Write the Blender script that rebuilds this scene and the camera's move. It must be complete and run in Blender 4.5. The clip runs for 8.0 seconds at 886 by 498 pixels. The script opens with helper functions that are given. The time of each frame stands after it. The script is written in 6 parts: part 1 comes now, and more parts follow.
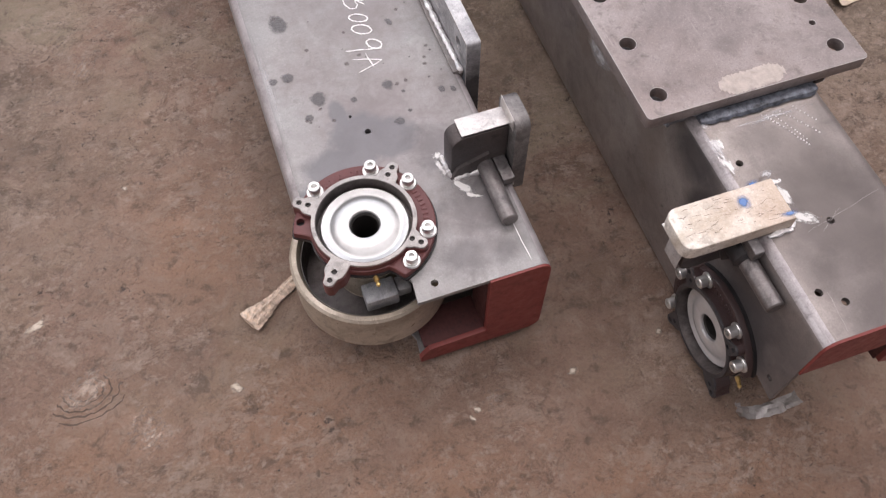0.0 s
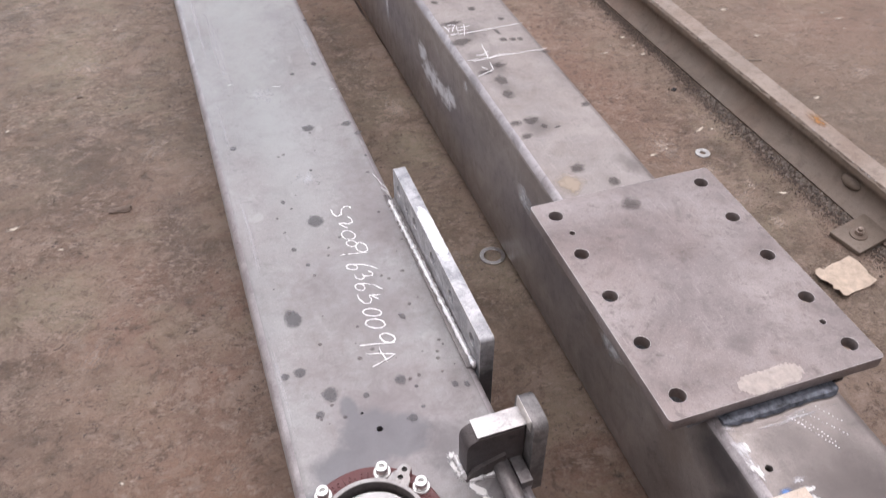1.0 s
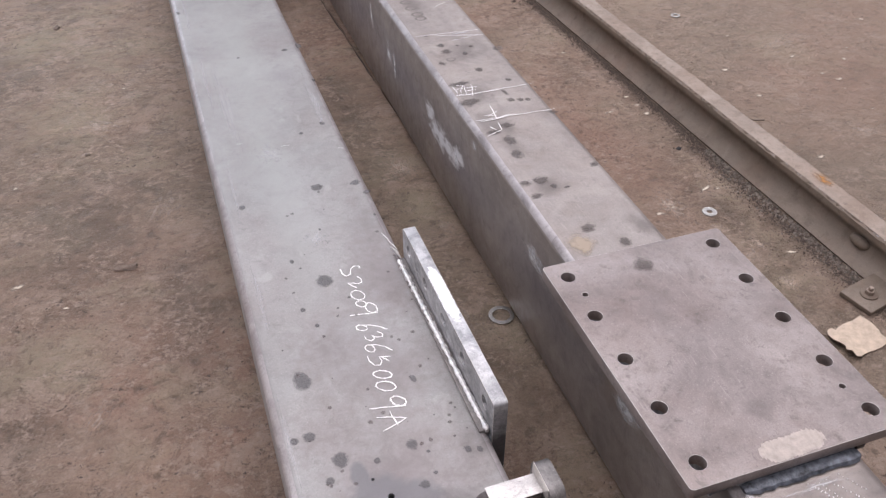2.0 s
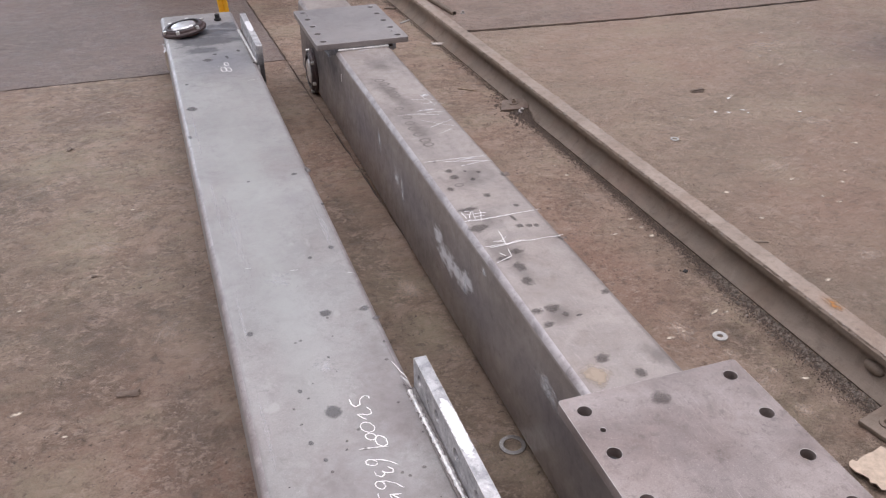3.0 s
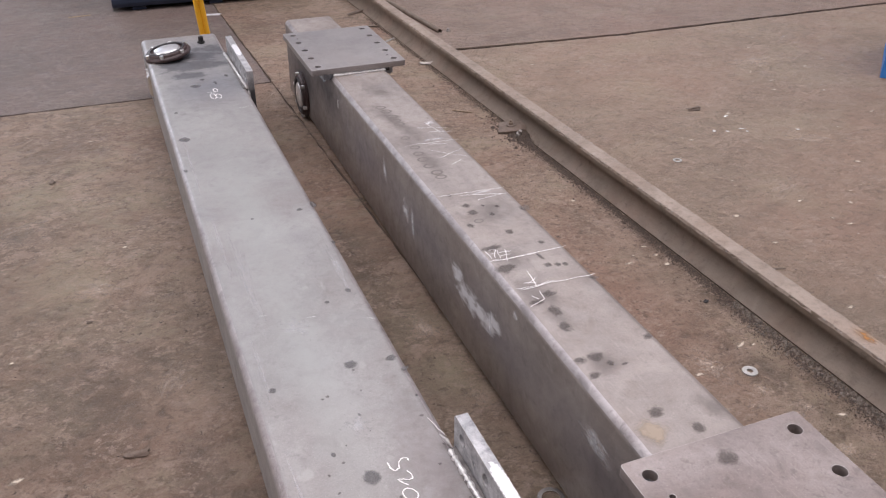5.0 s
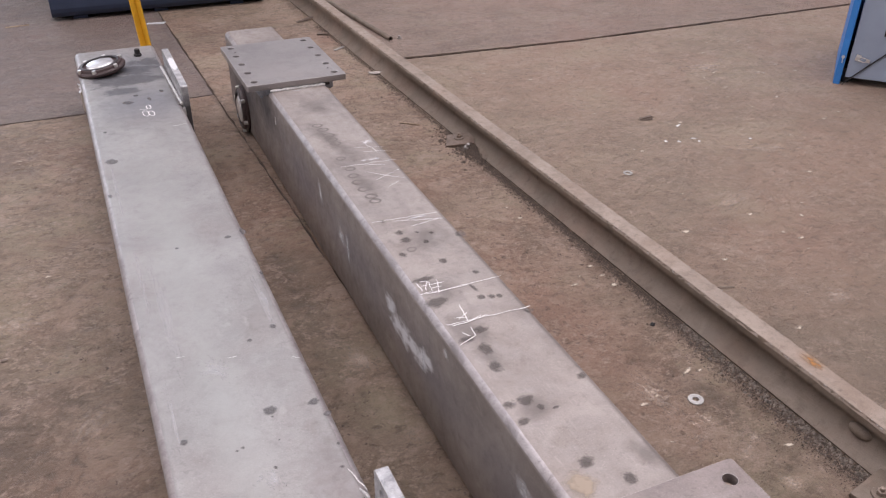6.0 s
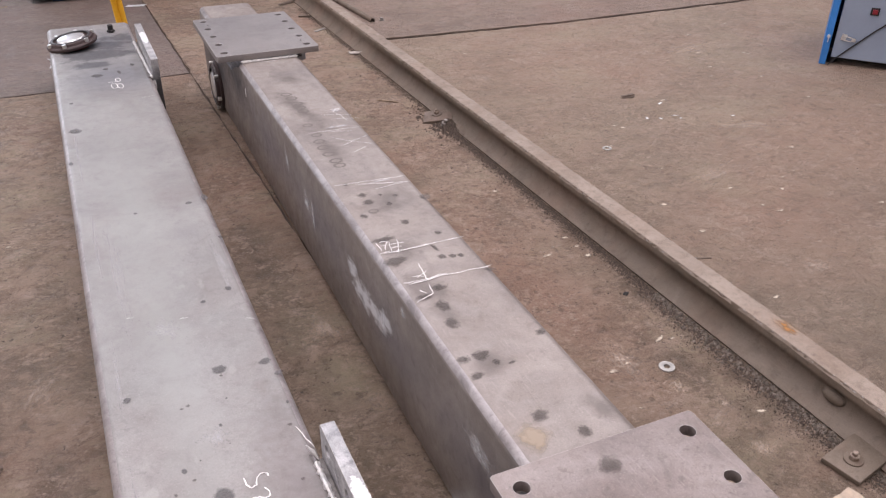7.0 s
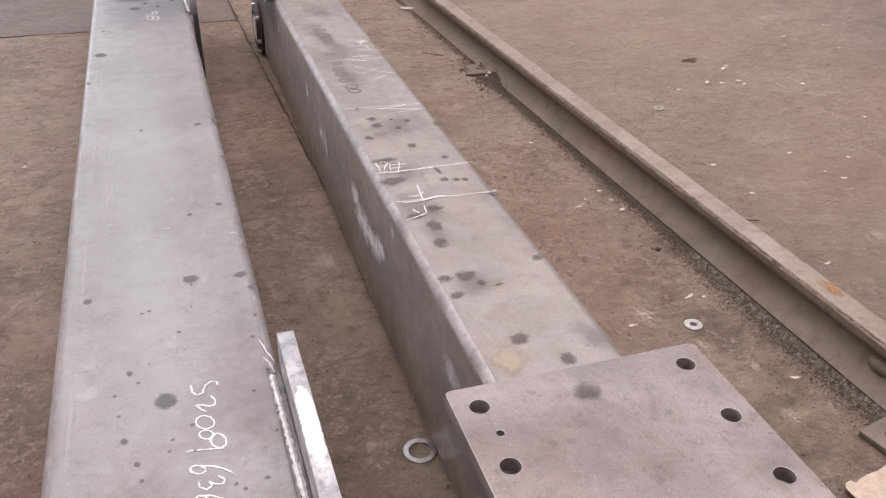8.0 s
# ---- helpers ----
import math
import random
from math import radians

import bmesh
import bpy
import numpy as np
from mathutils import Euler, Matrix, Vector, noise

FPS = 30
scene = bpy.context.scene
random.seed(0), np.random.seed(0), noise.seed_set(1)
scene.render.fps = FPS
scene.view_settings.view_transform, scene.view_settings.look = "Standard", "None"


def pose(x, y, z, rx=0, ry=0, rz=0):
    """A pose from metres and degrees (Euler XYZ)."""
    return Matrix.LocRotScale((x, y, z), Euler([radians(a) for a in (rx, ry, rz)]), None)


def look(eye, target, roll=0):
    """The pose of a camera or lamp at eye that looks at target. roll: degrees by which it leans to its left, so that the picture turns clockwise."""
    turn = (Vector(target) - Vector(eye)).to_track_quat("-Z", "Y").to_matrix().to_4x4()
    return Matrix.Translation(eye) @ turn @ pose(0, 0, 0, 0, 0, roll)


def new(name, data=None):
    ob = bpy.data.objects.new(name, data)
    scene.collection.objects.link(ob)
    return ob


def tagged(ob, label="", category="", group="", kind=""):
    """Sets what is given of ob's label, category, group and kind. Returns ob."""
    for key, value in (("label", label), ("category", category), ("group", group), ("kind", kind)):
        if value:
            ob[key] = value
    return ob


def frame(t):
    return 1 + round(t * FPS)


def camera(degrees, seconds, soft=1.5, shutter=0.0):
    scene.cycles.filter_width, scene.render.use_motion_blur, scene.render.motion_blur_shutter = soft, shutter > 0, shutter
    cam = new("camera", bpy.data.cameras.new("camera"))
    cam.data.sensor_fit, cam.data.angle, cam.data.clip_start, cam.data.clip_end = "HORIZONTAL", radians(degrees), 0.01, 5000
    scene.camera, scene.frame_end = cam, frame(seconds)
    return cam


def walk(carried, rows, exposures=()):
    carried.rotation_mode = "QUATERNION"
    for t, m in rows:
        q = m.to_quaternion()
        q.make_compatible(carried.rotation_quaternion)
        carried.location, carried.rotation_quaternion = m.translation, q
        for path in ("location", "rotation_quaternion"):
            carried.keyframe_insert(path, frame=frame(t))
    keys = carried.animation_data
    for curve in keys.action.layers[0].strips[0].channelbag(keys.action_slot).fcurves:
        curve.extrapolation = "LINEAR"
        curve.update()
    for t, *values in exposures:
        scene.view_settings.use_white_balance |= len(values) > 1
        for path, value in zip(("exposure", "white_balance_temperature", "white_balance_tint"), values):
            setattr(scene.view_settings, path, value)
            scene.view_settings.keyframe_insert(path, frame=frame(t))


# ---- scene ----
cam = camera(56.4, 8.0, soft=1.15, shutter=0.2)
PATH = [
    (0, (-0.517, -1.028, 1.275), (-0.209, -0.103, -0.471), -0.1),
    (0.3, (-0.512, -1.013, 1.281), (-0.193, -0.006, -0.418), -1.0),
    (0.5, (-0.518, -0.993, 1.293), (-0.155, 0.126, -0.325), -0.5),
    (0.7, (-0.519, -0.984, 1.298), (-0.114, 0.258, -0.217), -0.5),
    (1, (-0.516, -0.97, 1.291), (-0.058, 0.423, -0.068), -0.2),
    (1.2, (-0.518, -0.968, 1.29), (-0.047, 0.463, -0.025), -0.1),
    (2.3, (-0.54, -0.932, 1.301), (-0.03, 0.588, 0.105), 0.1),
    (2.5, (-0.545, -0.921, 1.31), (-0.014, 0.664, 0.212), 0.1),
    (3, (-0.547, -0.908, 1.317), (-0.006, 0.707, 0.27), 0.2),
    (3.5, (-0.544, -0.895, 1.319), (-0.001, 0.725, 0.279), 0.2),
    (4, (-0.527, -0.86, 1.318), (0.017, 0.759, 0.278), 0.2),
    (4.2, (-0.535, -0.837, 1.321), (0.011, 0.783, 0.283), 0.3),
    (5.3, (-0.653, -0.716, 1.345), (0.005, 0.866, 0.313), 0.5),
    (5.5, (-0.629, -0.694, 1.351), (0.045, 0.879, 0.316), 0.6),
    (6, (-0.502, -0.676, 1.352), (0.181, 0.893, 0.318), 0.6),
    (6.5, (-0.434, -0.7, 1.314), (0.253, 0.869, 0.281), 0.6),
    (7, (-0.427, -0.707, 1.245), (0.262, 0.862, 0.214), 0.7),
    (7.5, (-0.326, -0.706, 1.143), (0.357, 0.866, 0.111), 1.0),
    (7.8, (-0.293, -0.717, 1.096), (0.291, 0.89, 0.059), 1.2),
    (8, (-0.274, -0.708, 1.048), (0.254, 0.917, 0.008), 1.3),
]
walk(cam, [(t, look(eye, target, roll)) for t, eye, target, roll in PATH],
     [(0.0, 0.10, 6550, 10), (0.6, 0.22, 6400, 10), (1.2, 0.20, 6350, 10), (2.5, 0.06, 6350, 10), (4.0, 0.04, 6450, 10), (5.5, 0.02, 6550, 12), (6.5, 0.08, 6600, 13), (8.0, 0.19, 6750, 13)])

import itertools

# ---- world and light ----
world = bpy.data.worlds.new("sky")
scene.world = world
world.use_nodes = True
wn = world.node_tree
sky = wn.nodes.new("ShaderNodeTexSky")
sky.sky_type, sky.sun_disc = "NISHITA", False
sky.sun_elevation, sky.sun_rotation = radians(50), radians(200)
wn.links.new(sky.outputs[0], wn.nodes["Background"].inputs[0])
wn.nodes["Background"].inputs[1].default_value = 0.08

ROOM = (-9.0, 11.0, -8.0, 15.0, 6.5)        # hall: x0, x1, y0, y1, height
SKYLIGHTS = {-5.5: 90.0, -1.5: 270.0, 2.5: 440.0, 6.5: 370.0, 10.5: 150.0}     # y of the skylight strips, and their watts
SKY_X = 1.4                                 # middle of the strips across the hall
for y, watts in SKYLIGHTS.items():
    lamp = bpy.data.lights.new("skylight_lamp", "AREA")
    lamp.shape, lamp.size, lamp.size_y = "RECTANGLE", 13.0, 2.4
    lamp.energy, lamp.color = watts, (1.0, 0.904, 0.918) if y < 5 else (0.90, 0.905, 1.0)
    ob = new("skylight_lamp", lamp)
    ob.matrix_world = pose(SKY_X, y, ROOM[4] - 0.03)
gate = bpy.data.lights.new("gate_lamp", "AREA")
gate.shape, gate.size, gate.size_y = "RECTANGLE", 7.0, 4.6
gate.energy, gate.color = 220.0, (0.78, 0.87, 1.0)
gate_ob = new("gate_lamp", gate)
gate_ob.matrix_world = look((-4.5, ROOM[3] - 0.05, 2.6), (-3.0, 0, 1.2))


# window out of view, assumed from the light on left-hand sides
west = bpy.data.lights.new("window_lamp", "AREA")
west.shape, west.size, west.size_y = "RECTANGLE", 9.0, 3.0
west.energy, west.color = 240.0, (1.0, 0.93, 0.94)
west_ob = new("window_lamp", west)
west_ob.matrix_world = look((ROOM[0] + 0.05, 2.0, 3.6), (0, 2.0, 1.0))


# ---- material helpers ----
def node(nt, kind, **values):
    n = nt.nodes.new(kind)
    for key, value in values.items():
        n.inputs[key.replace("_", " ")].default_value = value
    return n


def mapped(nt, scale=(1, 1, 1), shift=0.0, turn=0.0):
    """Object coordinates, stretched, moved apart from thing to thing by shift."""
    tc = nt.nodes.new("ShaderNodeTexCoord")
    mp = nt.nodes.new("ShaderNodeMapping")
    mp.inputs["Scale"].default_value = scale
    mp.inputs["Rotation"].default_value = (0, 0, radians(turn))
    nt.links.new(tc.outputs["Object"], mp.inputs["Vector"])
    if shift:
        info = nt.nodes.new("ShaderNodeObjectInfo")
        mul = nt.nodes.new("ShaderNodeMath")
        mul.operation = "MULTIPLY"
        mul.inputs[1].default_value = shift
        nt.links.new(info.outputs["Random"], mul.inputs[0])
        nt.links.new(mul.outputs[0], mp.inputs["Location"])
    return mp.outputs[0]


def noise_out(nt, vec, scale, detail=5.0, rough=0.6, distortion=0.0):
    n = node(nt, "ShaderNodeTexNoise", Scale=scale, Detail=detail, Roughness=rough, Distortion=distortion)
    nt.links.new(vec, n.inputs["Vector"])
    return n.outputs["Fac"]


def ramp(nt, fac, stops):
    r = nt.nodes.new("ShaderNodeValToRGB")
    els = r.color_ramp.elements
    while len(els) < len(stops):
        els.new(0.5)
    for e, (p, c) in zip(els, stops):
        e.position = p
        e.color = (*c, 1) if len(c) == 3 else c
    nt.links.new(fac, r.inputs[0])
    return r.outputs[0]


def grey(v):
    return (v, v, v)


def mix(nt, fac, a, b, how="MIX"):
    m = nt.nodes.new("ShaderNodeMix")
    m.data_type, m.blend_type = "RGBA", how
    for socket, value in ((m.inputs[0], fac), (m.inputs[6], a), (m.inputs[7], b)):
        if hasattr(value, "links"):
            nt.links.new(value, socket)
        elif isinstance(value, tuple):
            socket.default_value = (*value, 1)
        else:
            socket.default_value = value
    return m.outputs[2]


def bump(nt, heights, shader):
    """heights: (output, strength, distance), from coarse to fine."""
    last = None
    for out, strength, dist in heights:
        b = node(nt, "ShaderNodeBump", Strength=strength, Distance=dist)
        nt.links.new(out, b.inputs["Height"])
        if last:
            nt.links.new(last, b.inputs["Normal"])
        last = b.outputs[0]
    nt.links.new(last, shader.inputs["Normal"])


def blots(nt, col, colour, strength, edge, ragged, grain, places, stretch=(1, 1, 1)):
    """Patches of another colour, soft and ragged at their rims; places: (x, y, z, half sizes in x, y, z, turn about z)."""
    tc = nt.nodes.new("ShaderNodeTexCoord")
    least = None
    for x, y, z, a, b, c, turn in places:
        mp = nt.nodes.new("ShaderNodeMapping")
        mp.vector_type = "TEXTURE"
        mp.inputs["Location"].default_value = (x, y, z)
        mp.inputs["Rotation"].default_value = (0, 0, radians(turn))
        mp.inputs["Scale"].default_value = (a, b, c)
        ln = nt.nodes.new("ShaderNodeVectorMath")
        ln.operation = "LENGTH"
        nt.links.new(tc.outputs["Object"], mp.inputs["Vector"])
        nt.links.new(mp.outputs[0], ln.inputs[0])
        if least is None:
            least = ln.outputs["Value"]
        else:
            lo = nt.nodes.new("ShaderNodeMath")
            lo.operation = "MINIMUM"
            nt.links.new(least, lo.inputs[0])
            nt.links.new(ln.outputs["Value"], lo.inputs[1])
            least = lo.outputs[0]
    n = noise_out(nt, mapped(nt, stretch), grain, 6, 0.66, 0.5)
    add = nt.nodes.new("ShaderNodeMath")
    add.operation = "MULTIPLY_ADD"
    add.inputs[1].default_value = ragged * 2
    nt.links.new(n, add.inputs[0])
    nt.links.new(least, add.inputs[2])
    r = nt.nodes.new("ShaderNodeMapRange")
    r.inputs["From Min"].default_value, r.inputs["From Max"].default_value = 0.9 - edge + ragged, 0.9 + ragged
    r.inputs["To Min"].default_value, r.inputs["To Max"].default_value = strength, 0.0
    nt.links.new(add.outputs[0], r.inputs["Value"])
    return mix(nt, r.outputs[0], col, colour)


def fresh(name):
    m = bpy.data.materials.new(name)
    m.use_nodes = True
    return m, m.node_tree, m.node_tree.nodes["Principled BSDF"]


def steel(name, dark, light, rust=(0.2, 0.12, 0.08), rust_amount=0.3, metal=0.35, rough=(0.38, 0.62), blotch=5.0, streak=0.12, patches=(), calm=1.0):
    """Hot-rolled steel with mill scale: blotches, faint drawn streaks, rust bloom and fine pitting."""
    m, nt, sh = fresh(name)
    v = mapped(nt, shift=7.0)
    vs = mapped(nt, (30, 0.7, 30), shift=7.0)
    big = noise_out(nt, v, blotch, 7, 0.6, 0.6)
    mid = noise_out(nt, v, blotch * 5, 7, 0.68, 0.5)
    small = noise_out(nt, v, 95, 5, 0.7)
    fine = noise_out(nt, v, 420, 3, 0.7)
    drawn = noise_out(nt, vs, 1.0, 3, 0.55)
    col = ramp(nt, big, [(0.34, dark), (0.64, light)])
    col = mix(nt, ramp(nt, mid, [(0.5, grey(0.0)), (0.78, grey(0.6 * calm))]), col, tuple(c * 0.6 for c in dark))
    col = mix(nt, ramp(nt, mid, [(0.25, grey(0.35 * calm)), (0.42, grey(0.0))]), col, tuple(min(1, c * 1.15) for c in light))
    col = mix(nt, ramp(nt, drawn, [(0.32, grey(streak)), (0.6, grey(0.0))]), col, tuple(min(1, c * 1.25) for c in light))
    red = noise_out(nt, v, 3.1, 6, 0.68)
    col = mix(nt, ramp(nt, red, [(0.47, grey(0.0)), (0.72, grey(rust_amount))]), col, rust)
    col = mix(nt, ramp(nt, small, [(0.27, grey(0.5 * calm)), (0.42, grey(0.0))]), col, tuple(c * 0.5 for c in dark))
    col = mix(nt, ramp(nt, fine, [(0.3, grey(0.3)), (0.5, grey(0.0))]), col, tuple(c * 0.5 for c in dark))
    where = ramp(nt, noise_out(nt, v, 6.0, 3, 0.5), [(0.48, grey(0.0)), (0.62, grey(1.0))])
    for turn, amount in ((28, 0.12), (-52, 0.12), (80, 0.12)):
        cut = noise_out(nt, mapped(nt, (300, 16, 30), 7.0, turn), 1.0, 2, 0.5)
        col = mix(nt, mix(nt, where, (0, 0, 0), ramp(nt, cut, [(0.66, grey(0.0)), (0.72, grey(amount))])), col, tuple(min(1, c * 1.9) for c in light))
    spots = noise_out(nt, v, 46, 5, 0.68, 0.5)
    cloud = ramp(nt, noise_out(nt, v, 9.0, 4, 0.6), [(0.42, grey(0.0)), (0.6, grey(1.0))])
    col = mix(nt, mix(nt, cloud, (0, 0, 0), ramp(nt, spots, [(0.55, grey(0.0)), (0.64, grey(0.6 * calm))])), col, tuple(c * 0.62 for c in dark))
    col = mix(nt, ramp(nt, fine, [(0.60, grey(0.0)), (0.72, grey(0.35))]), col, tuple(min(1, c * 1.6) for c in light))
    for args in patches:
        col = blots(nt, col, *args)
    nt.links.new(col, sh.inputs["Base Color"])
    sh.inputs["Metallic"].default_value = metal
    nt.links.new(ramp(nt, mid, [(0.3, grey(rough[0])), (0.7, grey(rough[1]))]), sh.inputs["Roughness"])
    bump(nt, [(big, 0.06, 0.01), (mid, 0.06, 0.003), (fine, 0.15, 0.0008)], sh)
    return m


def paint(name, colour, worn, wear=0.25, rough=0.45, scale=9.0, metal=0.0):
    m, nt, sh = fresh(name)
    v = mapped(nt, shift=5.0)
    a = noise_out(nt, v, scale, 6, 0.65)
    b = noise_out(nt, v, scale * 9, 5, 0.7)
    col = mix(nt, ramp(nt, a, [(0.35, grey(0)), (0.7, grey(0.5))]), colour, tuple(c * 0.7 for c in colour))
    col = mix(nt, ramp(nt, b, [(0.62 - wear * 0.2, grey(0)), (0.72, grey(wear))]), col, worn)
    nt.links.new(col, sh.inputs["Base Color"])
    sh.inputs["Metallic"].default_value = metal
    nt.links.new(ramp(nt, b, [(0.3, grey(rough - 0.1)), (0.7, grey(min(1, rough + 0.18)))]), sh.inputs["Roughness"])
    bump(nt, [(a, 0.08, 0.003), (b, 0.12, 0.001)], sh)
    return m


def decal(name, colour, rough=0.6, strength=0.8, edge=0.35, grain=3.0, break_up=0.6, metal=0.0):
    """A thin stain or chalk rub on a unit disc: dense inside, broken and soft at its rim."""
    m, nt, sh = fresh(name)
    tc = nt.nodes.new("ShaderNodeTexCoord")
    length = nt.nodes.new("ShaderNodeVectorMath")
    length.operation = "LENGTH"
    nt.links.new(tc.outputs["Object"], length.inputs[0])
    v = mapped(nt, shift=31.0)
    n = noise_out(nt, v, grain, 6, 0.65)
    add = nt.nodes.new("ShaderNodeMath")
    add.operation = "MULTIPLY_ADD"
    add.inputs[1].default_value = break_up * 2
    nt.links.new(n, add.inputs[0])
    nt.links.new(length.outputs["Value"], add.inputs[2])
    lo = 1.0 - edge
    r = nt.nodes.new("ShaderNodeMapRange")
    r.inputs["From Min"].default_value = lo - edge * 0.5 + break_up * 0.75
    r.inputs["From Max"].default_value = lo + edge * 0.5 + break_up * 0.75
    r.inputs["To Min"].default_value, r.inputs["To Max"].default_value = strength, 0.0
    nt.links.new(add.outputs[0], r.inputs["Value"])
    nt.links.new(r.outputs[0], sh.inputs["Alpha"])
    sh.inputs["Base Color"].default_value = (*colour, 1)
    sh.inputs["Roughness"].default_value = rough
    sh.inputs["Metallic"].default_value = metal
    return m


def concrete(name, tone=(0.2, 0.2, 0.2), share_of_tone=0.0):
    """Worn workshop floor: red-brown iron dust trodden into grey concrete, caked, flaking, scuffed and pitted."""
    m, nt, sh = fresh(name)
    v = mapped(nt)
    vt = mapped(nt, (1.0, 1.3, 1.0), 0.0, 24)
    huge = noise_out(nt, v, 0.75, 4, 0.55, 0.5)
    tint = noise_out(nt, vt, 1.7, 5, 0.6, 0.8)
    smear = noise_out(nt, vt, 4.5, 6, 0.6, 0.8)
    lumps = noise_out(nt, vt, 13, 7, 0.66, 0.6)
    crust = noise_out(nt, v, 29, 8, 0.70, 0.4)
    web = noise_out(nt, vt, 55, 8, 0.76, 0.25)
    flake = noise_out(nt, vt, 8.5, 10, 0.74, 0.5)
    pits = noise_out(nt, v, 64, 6, 0.7, 0.3)
    fine = noise_out(nt, v, 210, 5, 0.72)
    trodden = ramp(nt, noise_out(nt, v, 2.6, 5, 0.6, 0.6), [(0.44, grey(0.05)), (0.56, grey(1.0))])
    caked = ramp(nt, noise_out(nt, v, 3.7, 5, 0.62, 0.7), [(0.42, grey(0.1)), (0.54, grey(1.0))])
    black, dark, pale = (0.0, 0.0, 0.0), (0.152, 0.107, 0.076), (0.375, 0.280, 0.215)
    col = ramp(nt, huge, [(0.36, (0.232, 0.180, 0.130)), (0.5, (0.262, 0.184, 0.133)), (0.63, (0.298, 0.188, 0.136))])
    col = mix(nt, ramp(nt, tint, [(0.34, grey(0.6)), (0.5, grey(0.0))]), col, (0.228, 0.188, 0.132))
    col = mix(nt, ramp(nt, tint, [(0.52, grey(0.0)), (0.68, grey(0.6))]), col, (0.325, 0.190, 0.136))
    col = mix(nt, ramp(nt, smear, [(0.32, grey(0.55)), (0.5, grey(0.0))]), col, dark)
    col = mix(nt, ramp(nt, smear, [(0.48, grey(0.0)), (0.62, grey(0.6))]), col, pale)
    col = mix(nt, ramp(nt, lumps, [(0.33, grey(0.45)), (0.46, grey(0.0))]), col, dark)
    col = mix(nt, ramp(nt, lumps, [(0.52, grey(0.0)), (0.64, grey(0.6))]), col, pale)
    worn = noise_out(nt, vt, 3.1, 11, 0.72, 0.4)
    col = mix(nt, ramp(nt, worn, [(0.53, grey(0.0)), (0.57, grey(0.35)), (0.68, grey(0.7))]), col, (0.352, 0.292, 0.205))
    col = mix(nt, ramp(nt, worn, [(0.34, grey(0.5)), (0.45, grey(0.0))]), col, (0.165, 0.130, 0.095))
    for args in FLOOR_PATCHES:
        col = blots(nt, col, *args)
    col = mix(nt, ramp(nt, crust, [(0.36, grey(0.65)), (0.46, grey(0.0))]), col, (0.112, 0.080, 0.059))
    col = mix(nt, ramp(nt, crust, [(0.54, grey(0.0)), (0.64, grey(0.6))]), col, pale)
    col = mix(nt, mix(nt, caked, black, ramp(nt, flake, [(0.545, grey(0.0)), (0.575, grey(0.5)), (0.66, grey(0.7))])), col, (0.385, 0.290, 0.228))
    col = mix(nt, mix(nt, caked, black, ramp(nt, flake, [(0.515, grey(0.0)), (0.53, grey(0.45)), (0.545, grey(0.0))])), col, (0.095, 0.067, 0.050))
    col = mix(nt, mix(nt, caked, black, ramp(nt, web, [(0.52, grey(0.0)), (0.62, grey(0.85))])), col, (0.44, 0.338, 0.270))
    col = mix(nt, mix(nt, trodden, black, ramp(nt, pits, [(0.34, grey(0.9)), (0.40, grey(0.0))])), col, (0.06, 0.042, 0.033))
    col = mix(nt, mix(nt, trodden, black, ramp(nt, pits, [(0.61, grey(0.0)), (0.67, grey(0.55))])), col, (0.43, 0.335, 0.27))
    col = mix(nt, ramp(nt, fine, [(0.34, grey(0.4)), (0.46, grey(0.0))]), col, dark)
    col = mix(nt, ramp(nt, fine, [(0.56, grey(0.0)), (0.68, grey(0.35))]), col, pale)
    if share_of_tone:
        col = mix(nt, share_of_tone, col, tone)
    nt.links.new(col, sh.inputs["Base Color"])
    nt.links.new(ramp(nt, lumps, [(0.3, grey(0.5)), (0.7, grey(0.85))]), sh.inputs["Roughness"])
    bump(nt, [(smear, 0.5, 0.03), (lumps, 0.8, 0.024), (flake, 0.6, 0.014), (crust, 1.0, 0.020), (web, 0.5, 0.006), (pits, 0.5, 0.004)], sh)
    return m


def plain(name, colour, rough=0.5, metal=0.0, grain=40.0, vary=0.25):
    m, nt, sh = fresh(name)
    v = mapped(nt, shift=9.0)
    n = noise_out(nt, v, grain, 5, 0.65)
    col = ramp(nt, n, [(0.3, tuple(c * (1 - vary) for c in colour)), (0.7, tuple(min(1, c * (1 + vary)) for c in colour))])
    nt.links.new(col, sh.inputs["Base Color"])
    sh.inputs["Roughness"].default_value, sh.inputs["Metallic"].default_value = rough, metal
    bump(nt, [(n, 0.1, 0.001)], sh)
    return m


def on_floor(places):
    return [(x, y, 0, a, b, 1, turn) for x, y, a, b, turn in places]


def a_top(places):
    """Hall x, y and half sizes on the upper face of the tipped beam, in its own coordinates."""
    return [(-0.106, y + 0.545, x + 0.191 + 0.0175 * (y + 0.545), 0.02, b, a, 0) for x, y, a, b in places]


def b_top(places):
    return [(x - 0.156 + 0.0096 * (y + 0.806), y + 0.806, 0, a, b, 0.02, 10) for x, y, a, b in places]


def b_side(places):
    return [(-0.106, y, z, 0.02, a, b, 0) for y, z, a, b in places]


